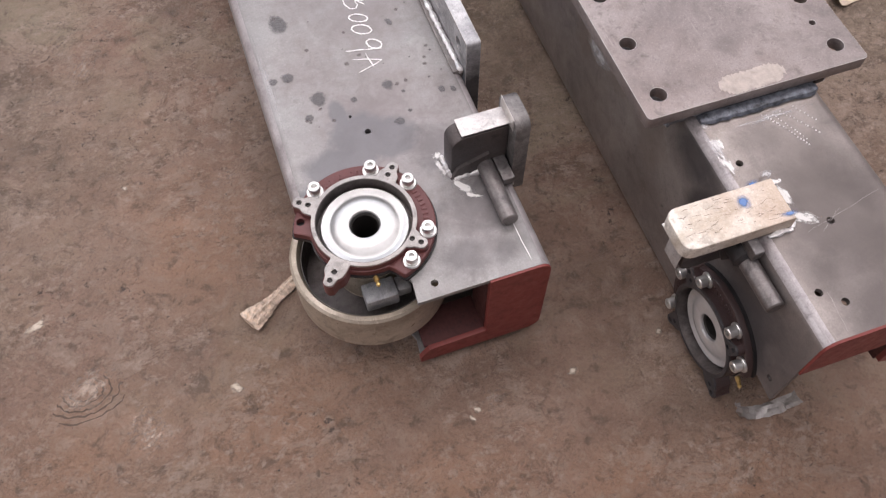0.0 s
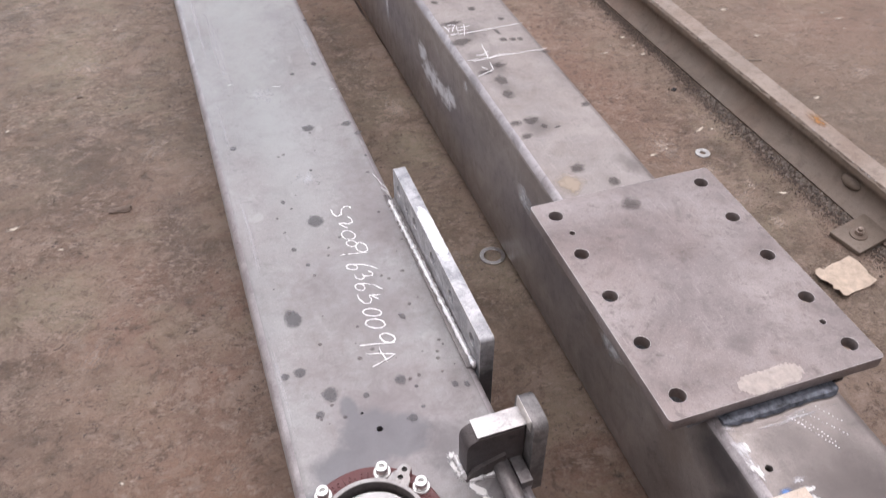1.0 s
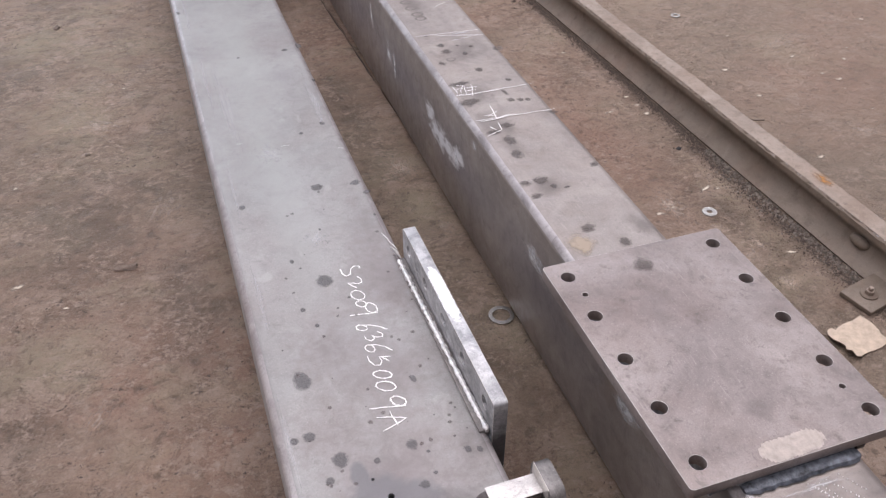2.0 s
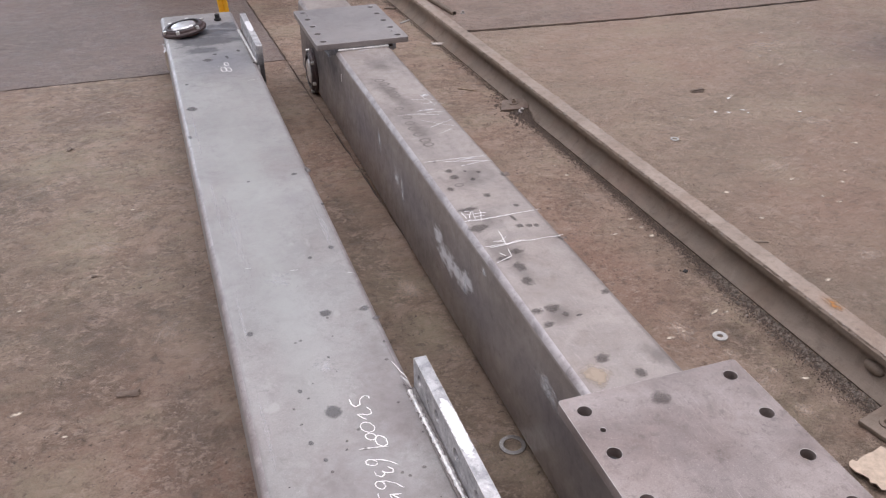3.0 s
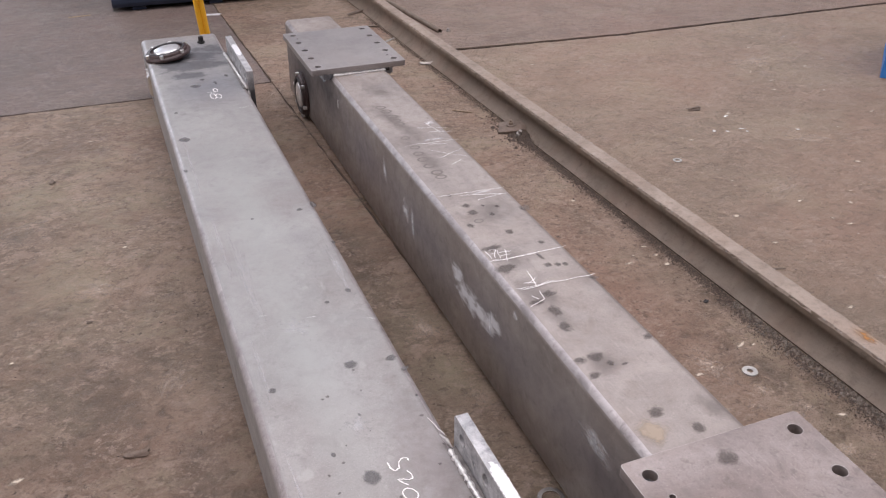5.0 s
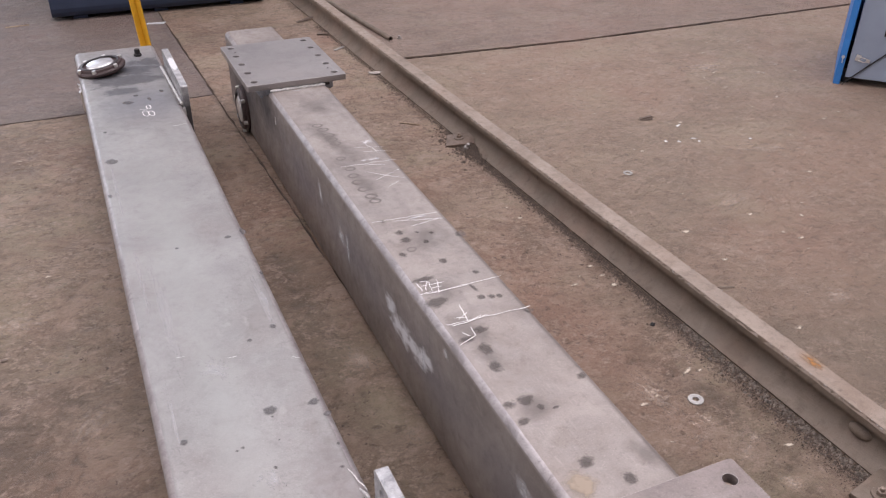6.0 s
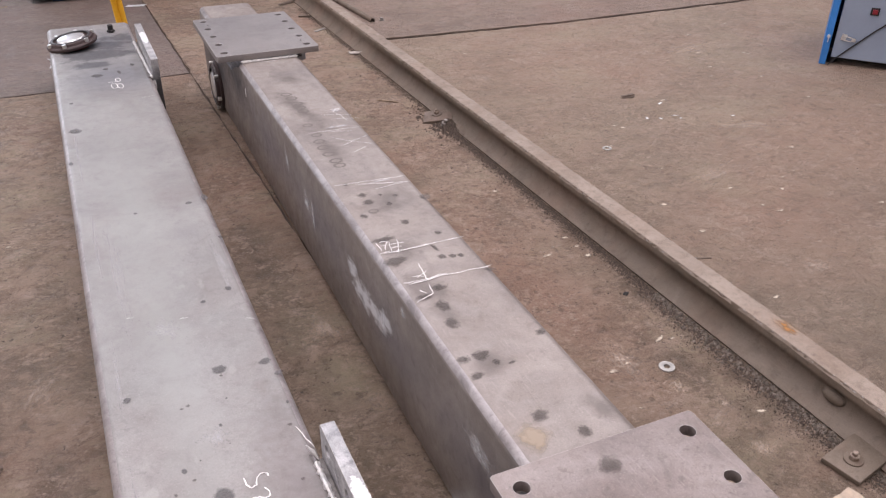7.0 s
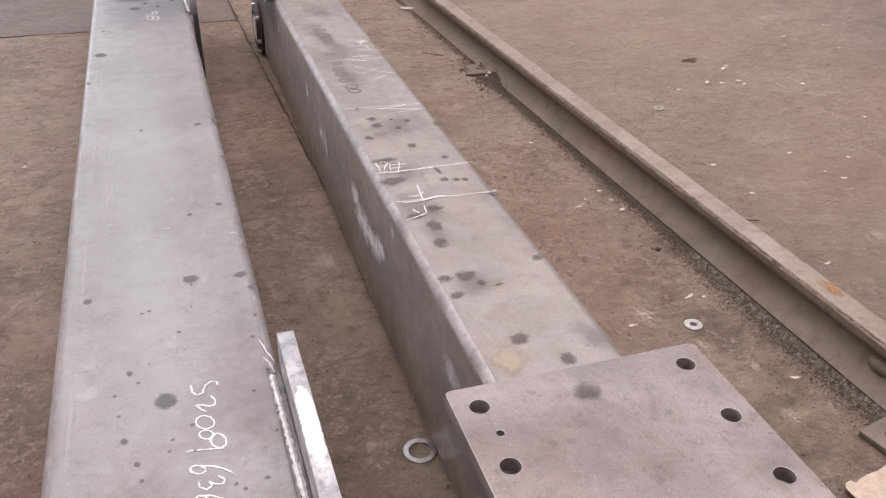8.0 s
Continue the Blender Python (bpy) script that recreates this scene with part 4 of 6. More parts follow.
def housing(parent, y, detailed, iron, face_mat, tip=0.0):
    f = hub_frame(y) @ pose(0, 0, 0.09 * math.sin(radians(abs(tip))), 0, tip, 0)
    if not detailed:
        hs = part("bearing_housing", lathe([(0, -0.003), (0.094, -0.003), (0.096, 0.006), (0.093, 0.010), (0.085, 0.012), (0.082, 0.020), (0.079, 0.022), (0.074, 0.022), (0.072, 0.016), (0, 0.016)], 64), iron, parent, "dark primed cast-iron bearing housing", f)
        part("machined_face", lathe(ring_profile(0.066, 0.075, 0.020, 0.0245), 64), BRACKET, hs, "dark machined ring")
        part("bearing_cap", lathe([(0, 0.027), (0.040, 0.0265), (0.050, 0.024), (0.054, 0.018), (0.054, 0.012), (0, 0.012)], 48), CAP_LIT, hs, "bright pressed zinc bearing cap")
        for a in (20, 75, 128, 200, 250, 310):
            part("cap_screw", rod(0.0080, 0.014, 0.001, 14), ZINC, hs, m=pose(0.086 * math.cos(radians(a)), 0.086 * math.sin(radians(a)), 0.010))
        return hs
    ear_discs = [d for a, e in zip(EARS, EAR_R) for d in ((a, e - 0.018, 0.0165), (a, e - 0.0145, 0.0128), (a, e - 0.008, 0.0108), (a, e, 0.0102))]
    spots = [(a, d) for a, e in zip(EARS, EAR_R) for d in (e - 0.0005, e - 0.0145)]
    base = []
    for k in range(240):
        a = 1.5 * k - 180
        inside = -74 < a < 170
        edge = min(abs(a + 74), abs(a - 170))
        base.append(((0.103 if inside else 0.079 + 0.024 * max(0, 1 - edge / 9) ** 2) * math.cos(radians(a)), (0.103 if inside else 0.079 + 0.024 * max(0, 1 - edge / 9) ** 2) * math.sin(radians(a))))
    bore = lambda r, z0=-0.05, h=0.2: turned(rod(r, h, 0.0001, 64), Matrix.Translation((0, 0, z0)))
    shim = [(x * 1.025, y2 * 1.025) for x, y2 in base]
    part("shim_ring", carved(prism(shim, 0.005), [bore(0.0706)]), BLACK, parent, "black shim under the bearing housing", f)
    body = carved(joined(prism(base, 0.011, 0.0025)), [bore(0.0706), turned(rod(0.0062, 0.1), Matrix.Translation((0.093 * math.cos(radians(159)), 0.093 * math.sin(radians(159)), -0.02)))])
    body = turned(body, Matrix.Translation((0, 0, 0.0045)))
    hs = part("bearing_housing", body, iron, parent, "dark red primed cast-iron bearing housing" if iron is CAST_RED else "dark primed cast-iron bearing housing", f)
    neck = carved(prism(lobed(0.0768, ear_discs), 0.0235), [bore(0.0705)])
    part("housing_neck", neck, iron, hs, m=pose(0, 0, 0.001))
    holes = [turned(rod(0.0042, 0.05, 0.0001, 14), Matrix.Translation((d * math.cos(radians(a)), d * math.sin(radians(a)), -0.02))) for a, d in spots]
    face = carved(prism(lobed(0.0762, [(a, c, q - 0.001) for a, c, q in ear_discs]), 0.0035, 0.0006), [bore(0.0705), joined(*holes)])
    part("machined_face", face, face_mat, hs, "bare machined face with four drilled ears", pose(0, 0, 0.0245))
    # flat dark discs stand in for shade down the shallow holes
    for a, d in spots:
        part("screw_hole", lathe([(0, 0), (0.0041, 0)], 12), BORE, hs, m=pose(d * math.cos(radians(a)), d * math.sin(radians(a)), 0.0250))
    part("bore_wall", lathe([(0.0695, 0.0275), (0.0695, 0.004), (0.064, 0.003), (0.064, 0.0005), (0.0707, 0.0005), (0.0707, 0.0275), (0.0695, 0.0275)], 64), BORE_WALL, hs)
    cap = lathe([(0.0212, 0.006), (0.0216, 0.0125), (0.0232, 0.0145), (0.026, 0.0152), (0.038, 0.0150), (0.0445, 0.0140), (0.0490, 0.0110), (0.0525, 0.0098), (0.0560, 0.0102), (0.0605, 0.0124), (0.0632, 0.0126), (0.0652, 0.0110), (0.0659, 0.004)], 72)
    part("bearing_cap", cap, CAP if iron is CAST_RED else CAP_LIT, hs, "bright pressed zinc bearing cap")
    hub = lathe([(0.0, -0.085), (0.0185, -0.085), (0.0192, 0.007), (0.0216, 0.0095), (0.0219, 0.004), (0.022, -0.09)], 40)
    part("splined_bore", hub, BORE, hs)
    for k, a in enumerate(BOLTS):
        p = Matrix.Translation((0.0925 * math.cos(radians(a)), 0.0925 * math.sin(radians(a)), 0.0155 - 0.0045)) @ pose(0, 0, 0.0, 0, 0, 17 * k)
        bolt_ob = part("cap_screw", carved(turned(rod(0.0092, 0.0135, 0.0012, 24), Matrix.Translation((0, 0, 0.003))), [turned(prism([(0.005 * math.cos(radians(60 * q)), 0.005 * math.sin(radians(60 * q))) for q in range(6)], 0.02), Matrix.Translation((0, 0, 0.0105)))]), ZINC, hs, "zinc-plated socket cap screw", Matrix.Translation((0, 0, 0.0045)) @ p)
        part("washer", lathe(ring_profile(0.006, 0.0128, 0, 0.0028), 28), ZINC, bolt_ob)
    if detailed:
        for word, r, a0, step in (("S2010-08", 0.0862, 119, 5.6),):
            for k, ch in enumerate(word):
                a = a0 - k * step
                me = glyph_mesh(ch, 0.0125, 0.0009)
                me.materials.append(iron)
                m = pose(r * math.cos(radians(a)), r * math.sin(radians(a)), 0.0157, 0, 0, a - 90) @ pose(-0.004, -0.0005, 0)
                share("cast_letter", me, hs, m)
        bar = bpy.data.meshes.new("cast_mark")
        bb = box(0.0038, 0.0085, 0.0016, (0, 0, 0), 0.0005, 1)
        bb.to_mesh(bar)
        bb.free()
        bar.materials.append(iron)
        for k in range(7):
            a = 18 - k * 5.2
            share("cast_mark", bar, hs, pose(0.0895 * math.cos(radians(a)), 0.0895 * math.sin(radians(a)), 0.0158, 0, 0, a - 90 + (7 if k % 2 else -5)))
        boss = joined(box(0.050, 0.034, 0.030, (-0.006, -0.079, -0.058), 0.004, 2), box(0.022, 0.026, 0.02, (0.030, -0.074, -0.062), 0.004, 2))
        part("grease_boss", boss, BOSS, hs, "grey machined grease boss")
        nip = joined(turned(rod(0.0038, 0.008, 0.0005, 10), Matrix.Translation((0, 0, 0))), turned(lathe([(0, 0), (0.0028, 0), (0.0028, 0.005), (0.0034, 0.007), (0.002, 0.010), (0, 0.0105)], 12), Matrix.Translation((0, 0, 0.008))))
        part("grease_nipple", nip, BRASS, hs, "small brass grease nipple", pose(-0.010, -0.083, 0.006, 75, 0, 0))
    return hs


def wheel(parent, y, R):
    f = hub_frame(y) @ Matrix.Translation((0, 0, -W / 2))
    b = 0.043
    prof = [(0.030, -b), (0.052, -b), (0.054, -0.012), (R - 0.022, -0.012), (R - 0.016, -b), (R - 0.004, -b), (R, -b + 0.004), (R, b - 0.004), (R - 0.004, b), (R - 0.011, b), (R - 0.015, b - 0.006), (R - 0.018, -0.010), (0.054, -0.010), (0.052, b), (0.030, b), (0.030, -b)]
    w = part("wheel", lathe(prof, 96), TREAD, parent, "oiled khaki-coloured steel travel wheel", f)
    # web colour holds oil and the shade inside the rim
    part("wheel_web", lathe([(0.056, -0.0095), (R - 0.0185, -0.0095), (R - 0.0162, b - 0.010), (R - 0.0175, b - 0.010), (R - 0.0205, -0.008), (0.056, -0.008)], 96), BORE_WALL, w, "dark web of the wheel, coloured for oil and inner shade")


def drill(points, r, h):
    return joined(*[turned(rod(r, h, 0.0001, 24), Matrix.Translation((x, y, -h / 2))) for x, y in points])


def jagged_patch(w, h, rows, seed):
    """A brushed-on patch in narrow strokes side by side, with a ragged outline; rows sets how far its ends are torn."""
    rj = random.Random(seed)
    n = 48
    bm = bmesh.new()
    last = None
    for k in range(n + 1):
        f = k / n
        full = min(1.0, (0.25 + 5.0 * min(f, 1 - f) * rows / 6) * rj.uniform(0.8, 1.2))
        mid = h * 0.04 * rj.uniform(-1, 1) + (1 - full) * h * rj.uniform(-0.2, 0.2)
        pair = [bm.verts.new((w * (f - 0.5), mid + e * h * 0.5 * full * rj.uniform(0.88, 1.0), 0)) for e in (-1, 1)]
        if last:
            bm.faces.new((last[0], pair[0], pair[1], last[1]))
        last = pair
    return bm


def connection_plate(parent, y, z, thick, white, fresh_weld):
    pl = round_rect(0.352, 0.476, 0.007, 4)
    big = [(sx * 0.143, 0.1005 * k) for sx in (-1, 1) for k in range(-2, 3)]
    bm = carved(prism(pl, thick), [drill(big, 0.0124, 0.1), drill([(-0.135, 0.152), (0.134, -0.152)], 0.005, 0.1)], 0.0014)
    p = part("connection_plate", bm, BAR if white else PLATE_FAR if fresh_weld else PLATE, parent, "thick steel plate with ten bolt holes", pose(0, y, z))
    p.data.materials.append(LIT_EDGE)
    part("spacer_bar", box(0.190, 0.012, 0.0105, (0, -0.226, 0.005), 0.001), WELD_DARK, parent, m=pose(0, y, 0))
    part("spacer_bar", box(0.185, 0.016, 0.009, (0, 0.205, 0.0045), 0.001), WELD_DARK, parent, m=pose(0, y, 0))
    for s in (-1, 1):
        wide = 0.020 if s < 0 and white else 0.040
        part("corner_bar", box(wide, 0.455, max(0.018, z + 0.014), (s * (0.089 + wide / 2), 0.0, (z - 0.016) / 2 - 0.0005), 0.002), STOP if s < 0 and white else WELD_DARK, parent, "dark packing bar along the plate" if s < 0 and white else "", m=pose(0, y, 0))
    nose = -0.2375 if fresh_weld else -0.231
    part("weld_bead", bead((-0.098, nose, 0.003), (0.098, nose, 0.003), 0.0055, 0.8, 0.3, 5), WELD if fresh_weld else WELD_DARK, parent, m=pose(0, y, 0))
    if not white and not fresh_weld:
        part("weld_fillet", bead((-0.094, -0.2435, 0.003), (0.096, -0.2435, 0.003), 0.0125, 0.42, 0.15, 15, 0.01), HEAT_BLUE, parent, "blue-black weld fillet under the plate", pose(0, y, 0))
    part("weld_bead", bead((-0.106, -0.228, -0.003), (-0.107, 0.224, -0.013), 0.0060, 0.9, 0.35, 6) if white else bead((-0.127, -0.225, -0.019), (-0.127, 0.222, -0.019), 0.0045, 0.9, 0.4, 6), WELD if white else WELD_DARK, parent, "fresh weld along the packing bar", m=pose(0, y, 0))
    part("weld_bead", bead((0.120, -0.225, -0.019), (0.120, 0.222, -0.019), 0.0045, 0.9, 0.3, 7), WELD_DARK, parent, m=pose(0, y, 0))
    part("weld_stub", box(0.016, 0.014, 0.012, (0.106, -0.230, 0.004), 0.002), BLACK, parent, m=pose(0, y, 0))
    if white:
        wp = jagged_patch(0.155, thick * 0.96, 5, 11)
        part("white_paint", turned(wp, Matrix(((0, 0, -1, -0.1764), (1, 0, 0, 0.03), (0, 1, 0, thick / 2), (0, 0, 0, 1)))), FILM, p, "white paint on the plate edge")
    return p


def stop_bracket(parent, top_mat, edge_mat):
    a, b = -W / 2 - 0.114, -W / 2 + 0.045
    r = 0.017
    out = [(b, 0.161), (b, 0.227)] + arc(a + r, 0.227 - r, r, 90, 180, 5) + arc(a + r, 0.161 + r, r, 180, 270, 5)
    sp = part("stop_plate", prism(out, 0.023, 0.002), top_mat, parent, "thick round-cornered stop plate welded on the beam", pose(0, 0, 0.001))
    web = [(0.0, 0.0), (-0.086, 0.0)] + arc(-0.086 + 0.02, -0.088 + 0.02, 0.02, 180, 270, 5) + [(0.0, -0.088)]
    bm = turned(prism(web, 0.032, 0.002), Matrix(((1, 0, 0, -W / 2), (0, 0, -1, 0.216), (0, 1, 0, 0), (0, 0, 0, 1))))
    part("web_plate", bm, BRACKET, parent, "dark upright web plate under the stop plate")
    edge = box(0.0012, 0.0325, 0.074, (-W / 2 - 0.0926, 0.200, -0.036), 0.0003, 1)
    part("ground_edge", edge, edge_mat, parent, "bright ground edge of the web plate")
    part("ground_patch", box(0.024, 0.050, 0.0012, (-W / 2 - 0.1015, 0.196, 0.0006), 0.0004, 1), edge_mat, parent, "bright ground patch on the stop plate")
    pin = turned(rod(0.0128, 0.110, 0.002, 28), Matrix.Translation((-W / 2 - 0.0135, 0.184, -0.036)) @ Matrix.Rotation(radians(90), 4, "X"))
    part("stop_pin", pin, PIN, parent, "round grey steel stop pin")
    part("pin_key", box(0.016, 0.048, 0.020, (-W / 2 - 0.010, 0.164, -0.012), 0.003), PIN, parent, "square keeper bar beside the stop pin")
    if top_mat is HEAT:
        part("pin_boss", turned(rod(0.0185, 0.040, 0.006, 28), Matrix.Translation((-W / 2 - 0.0135, 0.186, -0.036)) @ Matrix.Rotation(radians(90), 4, "X")), SOOTY, parent, "dark sooty boss round the stop pin")
    gus = turned(prism([(0, 0), (-0.04, 0), (-0.022, -0.05), (0, -0.06)], 0.012), Matrix(((1, 0, 0, -W / 2), (0, 0, -1, 0.19), (0, 1, 0, -0.03), (0, 0, 0, 1))))
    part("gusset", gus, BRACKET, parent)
    part("weld_bead", bead((b + 0.003, 0.158, 0.002), (b + 0.003, 0.23, 0.002), 0.007, 0.6, 0.5, 3, wander=0.002), WELD, parent)
    part("weld_bead", bead((-W / 2 + 0.01, 0.158, 0.002), (b, 0.158, 0.002), 0.006, 0.6, 0.5, 4, wander=0.002), WELD, parent)
    part("weld_bead", bead((-W / 2 - 0.002, 0.181, -0.088), (-W / 2 - 0.002, 0.222, -0.091), 0.007, 0.8, 0.5, 8), WELD, parent, "bright weld spatter at the web plate")
    part("weld_bead", bead((-W / 2 - 0.002, 0.177, -0.085), (-W / 2 - 0.002, 0.177, -0.03), 0.005, 0.7, 0.5, 9), WELD, parent)
    return sp


def end_plate(parent):
    r = 0.02
    x, top = W / 2 - 0.001, -0.001
    out = arc(x - r, top - r, r, 0, 90, 5) + arc(-x + r, top - r, r, 90, 180, 5) + [(-x, -0.096), (0.062, -0.096), (0.066, -0.190), (0.09, -0.205), (x, -0.205)]
    bm = turned(prism(out, 0.008, 0.001), Matrix(((1, 0, 0, 0), (0, 0, -1, 0.004), (0, 1, 0, 0), (0, 0, 0, 1))))
    ep = part("end_plate", bm, RED, parent, "red primed end plate with a wheel cut-out")
    # pocket shade is in the paint of these two walls
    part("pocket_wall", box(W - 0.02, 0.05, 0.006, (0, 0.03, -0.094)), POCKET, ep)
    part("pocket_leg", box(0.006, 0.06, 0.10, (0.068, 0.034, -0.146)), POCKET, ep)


def beam(name, m, steel_mat, stop_mat, edge_mat, wheel_r, plate_z, iron, face, label):
    b = thing(name, m, label, "crane beam", "end-carriage beams on the floor")
    part("box_section", tube_body(), steel_mat, b).data.materials.append(WORN_LIT_EDGE)
    part("end_closure", box(W - 0.02, 0.008, H - 0.02, (0, LEN - 0.006, -H / 2)), RED, b)
    end_plate(b)
    for y, fine in ((HUB_NEAR, True), (HUB_FAR, False)):
        wheel(b, y, wheel_r if fine else 0.098)
        housing(b, y, fine, iron if fine else CAST_DARK, face if fine else BRACKET, -9 if iron is CAST_RED and not fine else 0)
    for y in PLATES:
        connection_plate(b, y, *plate_z, white=iron is CAST_RED, fresh_weld=y > 2)
    stop_bracket(b, stop_mat, edge_mat)
    return b


beam_a = beam("end_carriage_beam", POSE_A, STEEL_A, STOP, BARE, 0.122, (0.0015, 0.0245), CAST_RED, CAST_GREY, "long grey steel end-carriage beam lying on its side, wheel housing up")
part("stud", joined(rod(0.011, 0.03, 0.002, 16), rod(0.016, 0.01, 0.002, 6)), BLACK, beam_a, m=hub_frame(3.50) @ pose(0.155, 0, 0))
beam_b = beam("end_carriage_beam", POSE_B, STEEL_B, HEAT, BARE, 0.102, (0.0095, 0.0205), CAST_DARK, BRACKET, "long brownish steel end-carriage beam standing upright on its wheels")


# stains, chalk and patches on the beams, given in hall coordinates
def on_top(b, m, x, y, z, turn=0.0):
    return m.inverted() @ pose(x, y, z, 0, 0, turn)


ZA, ZB = 0.2364, 0.3374
SPOTS_NEAR = ((-0.462, 0.025, 0.0185, 0.0265), (-0.372, 0.265, 0.0210, 0.0234), (-0.435, -0.154, 0.0163, 0.0189), (-0.322, -0.160, 0.0126, 0.0136), (-0.473, -0.095, 0.0131, 0.0127),
              (-0.497, -0.097, 0.0090, 0.0091), (-0.459, -0.187, 0.0095, 0.0092), (-0.382, -0.173, 0.0070, 0.0078), (-0.302, -0.181, 0.0043, 0.0041), (-0.224, -0.202, 0.0063, 0.0079),
              (-0.242, -0.196, 0.0068, 0.0090), (-0.303, -0.222, 0.0047, 0.0043), (-0.325, -0.237, 0.0104, 0.0104), (-0.427, 0.197, 0.0063, 0.0081), (-0.410, 0.148, 0.0052, 0.0061), (-0.281, -0.029, 0.0068, 0.0104))
SPOTS_MIDDLE = ((-0.322, 0.582, 0.0184, 0.0163), (-0.312, 0.821, 0.0072, 0.0081), (-0.253, 0.853, 0.0087, 0.0112), (-0.237, 0.573, 0.0152, 0.0124), (-0.220, 0.530, 0.0114, 0.0082),
                (-0.225, 0.443, 0.0038, 0.0057), (-0.490, 0.556, 0.0103, 0.0106), (-0.347, 0.428, 0.0038, 0.0056), (-0.421, 0.342, 0.0055, 0.009))
SPOTS_FAR = ((-0.518, 1.897, 0.0250, 0.0280), (-0.271, 1.291, 0.0119, 0.0096), (-0.404, 1.282, 0.0059, 0.0071), (-0.541, 1.654, 0.0081, 0.0155), (-0.227, 1.084, 0.0059, 0.0107), (-0.228, 1.309, 0.0108, 0.0259),
             (-0.423, 2.405, 0.0244, 0.0245), (-0.347, 2.419, 0.0081, 0.0246), (-0.295, 2.489, 0.0103, 0.0191), (-0.39, 2.47, 0.012, 0.012), (-0.52, 2.15, 0.008, 0.010))
for x, y, a, b in SPOTS_NEAR + SPOTS_MIDDLE + SPOTS_FAR:
    stain("oil_stain", beam_a, OIL, on_top(beam_a, POSE_A, x, y, ZA, 8), a * 1.12, b * 1.12)
rp = random.Random(52)
for k in range(60):
    x, y, r = rp.uniform(-0.50, -0.22), rp.gauss(-0.08, 0.16) if k < 45 else rp.uniform(0.1, 0.6), rp.uniform(0.002, 0.0065)
    if y > -0.22:
        stain("rust_speck", beam_a, SPECK, on_top(beam_a, POSE_A, x, y, ZA, rp.uniform(0, 90)), r, r * rp.uniform(0.7, 1.3))
for x, y, a, b, turn in ((-0.50, 0.62, 0.012, 0.22, 1), (-0.498, 0.25, 0.012, 0.2, 1), (-0.505, 1.15, 0.014, 0.35, 1), (-0.47, 1.0, 0.03, 0.45, 1), (-0.28, -0.37, 0.012, 0.04, 25), (-0.25, 0.95, 0.02, 0.3, 1), (-0.40, 0.75, 0.06, 0.10, 20),
                         (-0.52, 1.7, 0.012, 0.4, 1), (-0.36, 0.4, 0.05, 0.06, 0), (-0.505, -0.1, 0.01, 0.2, 1)):
    stain("scrape", beam_a, SCRAPE, on_top(beam_a, POSE_A, x, y, ZA + 0.0005, turn), a, b)
for x, y, a, b, turn in ((-0.290, -0.345, 0.013, 0.032, 12), (-0.272, -0.385, 0.014, 0.03, 40), (-0.262, -0.405, 0.022, 0.008, -30), (-0.29, -0.32, 0.012, 0.012, 0)):
    stain("weld_spatter", beam_a, WHITE_PAINT, on_top(beam_a, POSE_A, x, y, ZA + 0.0007, turn), a, b)
for x, y, a, b, turn in ((0.108, -0.600, 0.014, 0.030, 10), (0.118, -0.640, 0.030, 0.014, -25), (0.075, -0.645, 0.013, 0.011, 0), (0.062, -0.530, 0.010, 0.030, 12), (0.066, -0.495, 0.012, 0.020, 0), (0.108, -0.575, 0.016, 0.010, 0)):
    stain("weld_spatter", beam_b, WHITE_PAINT, on_top(beam_b, POSE_B, x, y, ZB + 0.0007, turn), a, b)
SPOTS_CHALK = ((0.100, 0.975, 0.0119, 0.0138), (0.140, 0.961, 0.0054, 0.0059), (0.173, 0.945, 0.0070, 0.0070), (0.101, 0.936, 0.0163, 0.0138), (0.144, 0.912, 0.0081, 0.0106), (0.070, 0.874, 0.0103, 0.0128),
               (0.237, 0.915, 0.0137, 0.0200), (0.147, 0.814, 0.0128, 0.0135), (0.197, 0.743, 0.0097, 0.0094), (0.074, 0.758, 0.0309, 0.0142), (0.069, 0.666, 0.0265, 0.0214), (0.165, 0.647, 0.0097, 0.0108),
               (0.186, 0.641, 0.0098, 0.0110), (0.205, 0.636, 0.0087, 0.0098), (0.165, 0.686, 0.0060, 0.0206), (0.237, 0.564, 0.0108, 0.0094), (0.113, 0.542, 0.0170, 0.0119), (0.073, 0.521, 0.0188, 0.0114), (0.080, 1.042, 0.0072, 0.0073))
SPOTS_PLAIN = ((0.098, 0.316, 0.0187, 0.0149), (0.114, 0.288, 0.0078, 0.0095), (0.066, 0.268, 0.0146, 0.0106), (0.139, 0.278, 0.0078, 0.0043), (0.063, 0.316, 0.0150, 0.0120), (0.228, 0.336, 0.0120, 0.0105),
               (0.166, 0.082, 0.0131, 0.0148), (0.119, 0.141, 0.0177, 0.0146), (0.097, 0.480, 0.0166, 0.0198), (0.089, 0.423, 0.0161, 0.0183))
for x, y, a, b in SPOTS_CHALK + SPOTS_PLAIN:
    stain("oil_stain", beam_b, OIL_B, on_top(beam_b, POSE_B, x, y, ZB, 10), a * 1.5, b * 1.5)
stain("primer_patch", beam_b, TAN_PATCH, on_top(beam_b, POSE_B, 0.085, 0.10, ZB + 0.0006), 0.045, 0.05)
stain("oil_stain", beam_b, OIL_B, on_top(beam_b, POSE_B, 0.142, -0.018, 0.3698, 10), 0.031, 0.028)
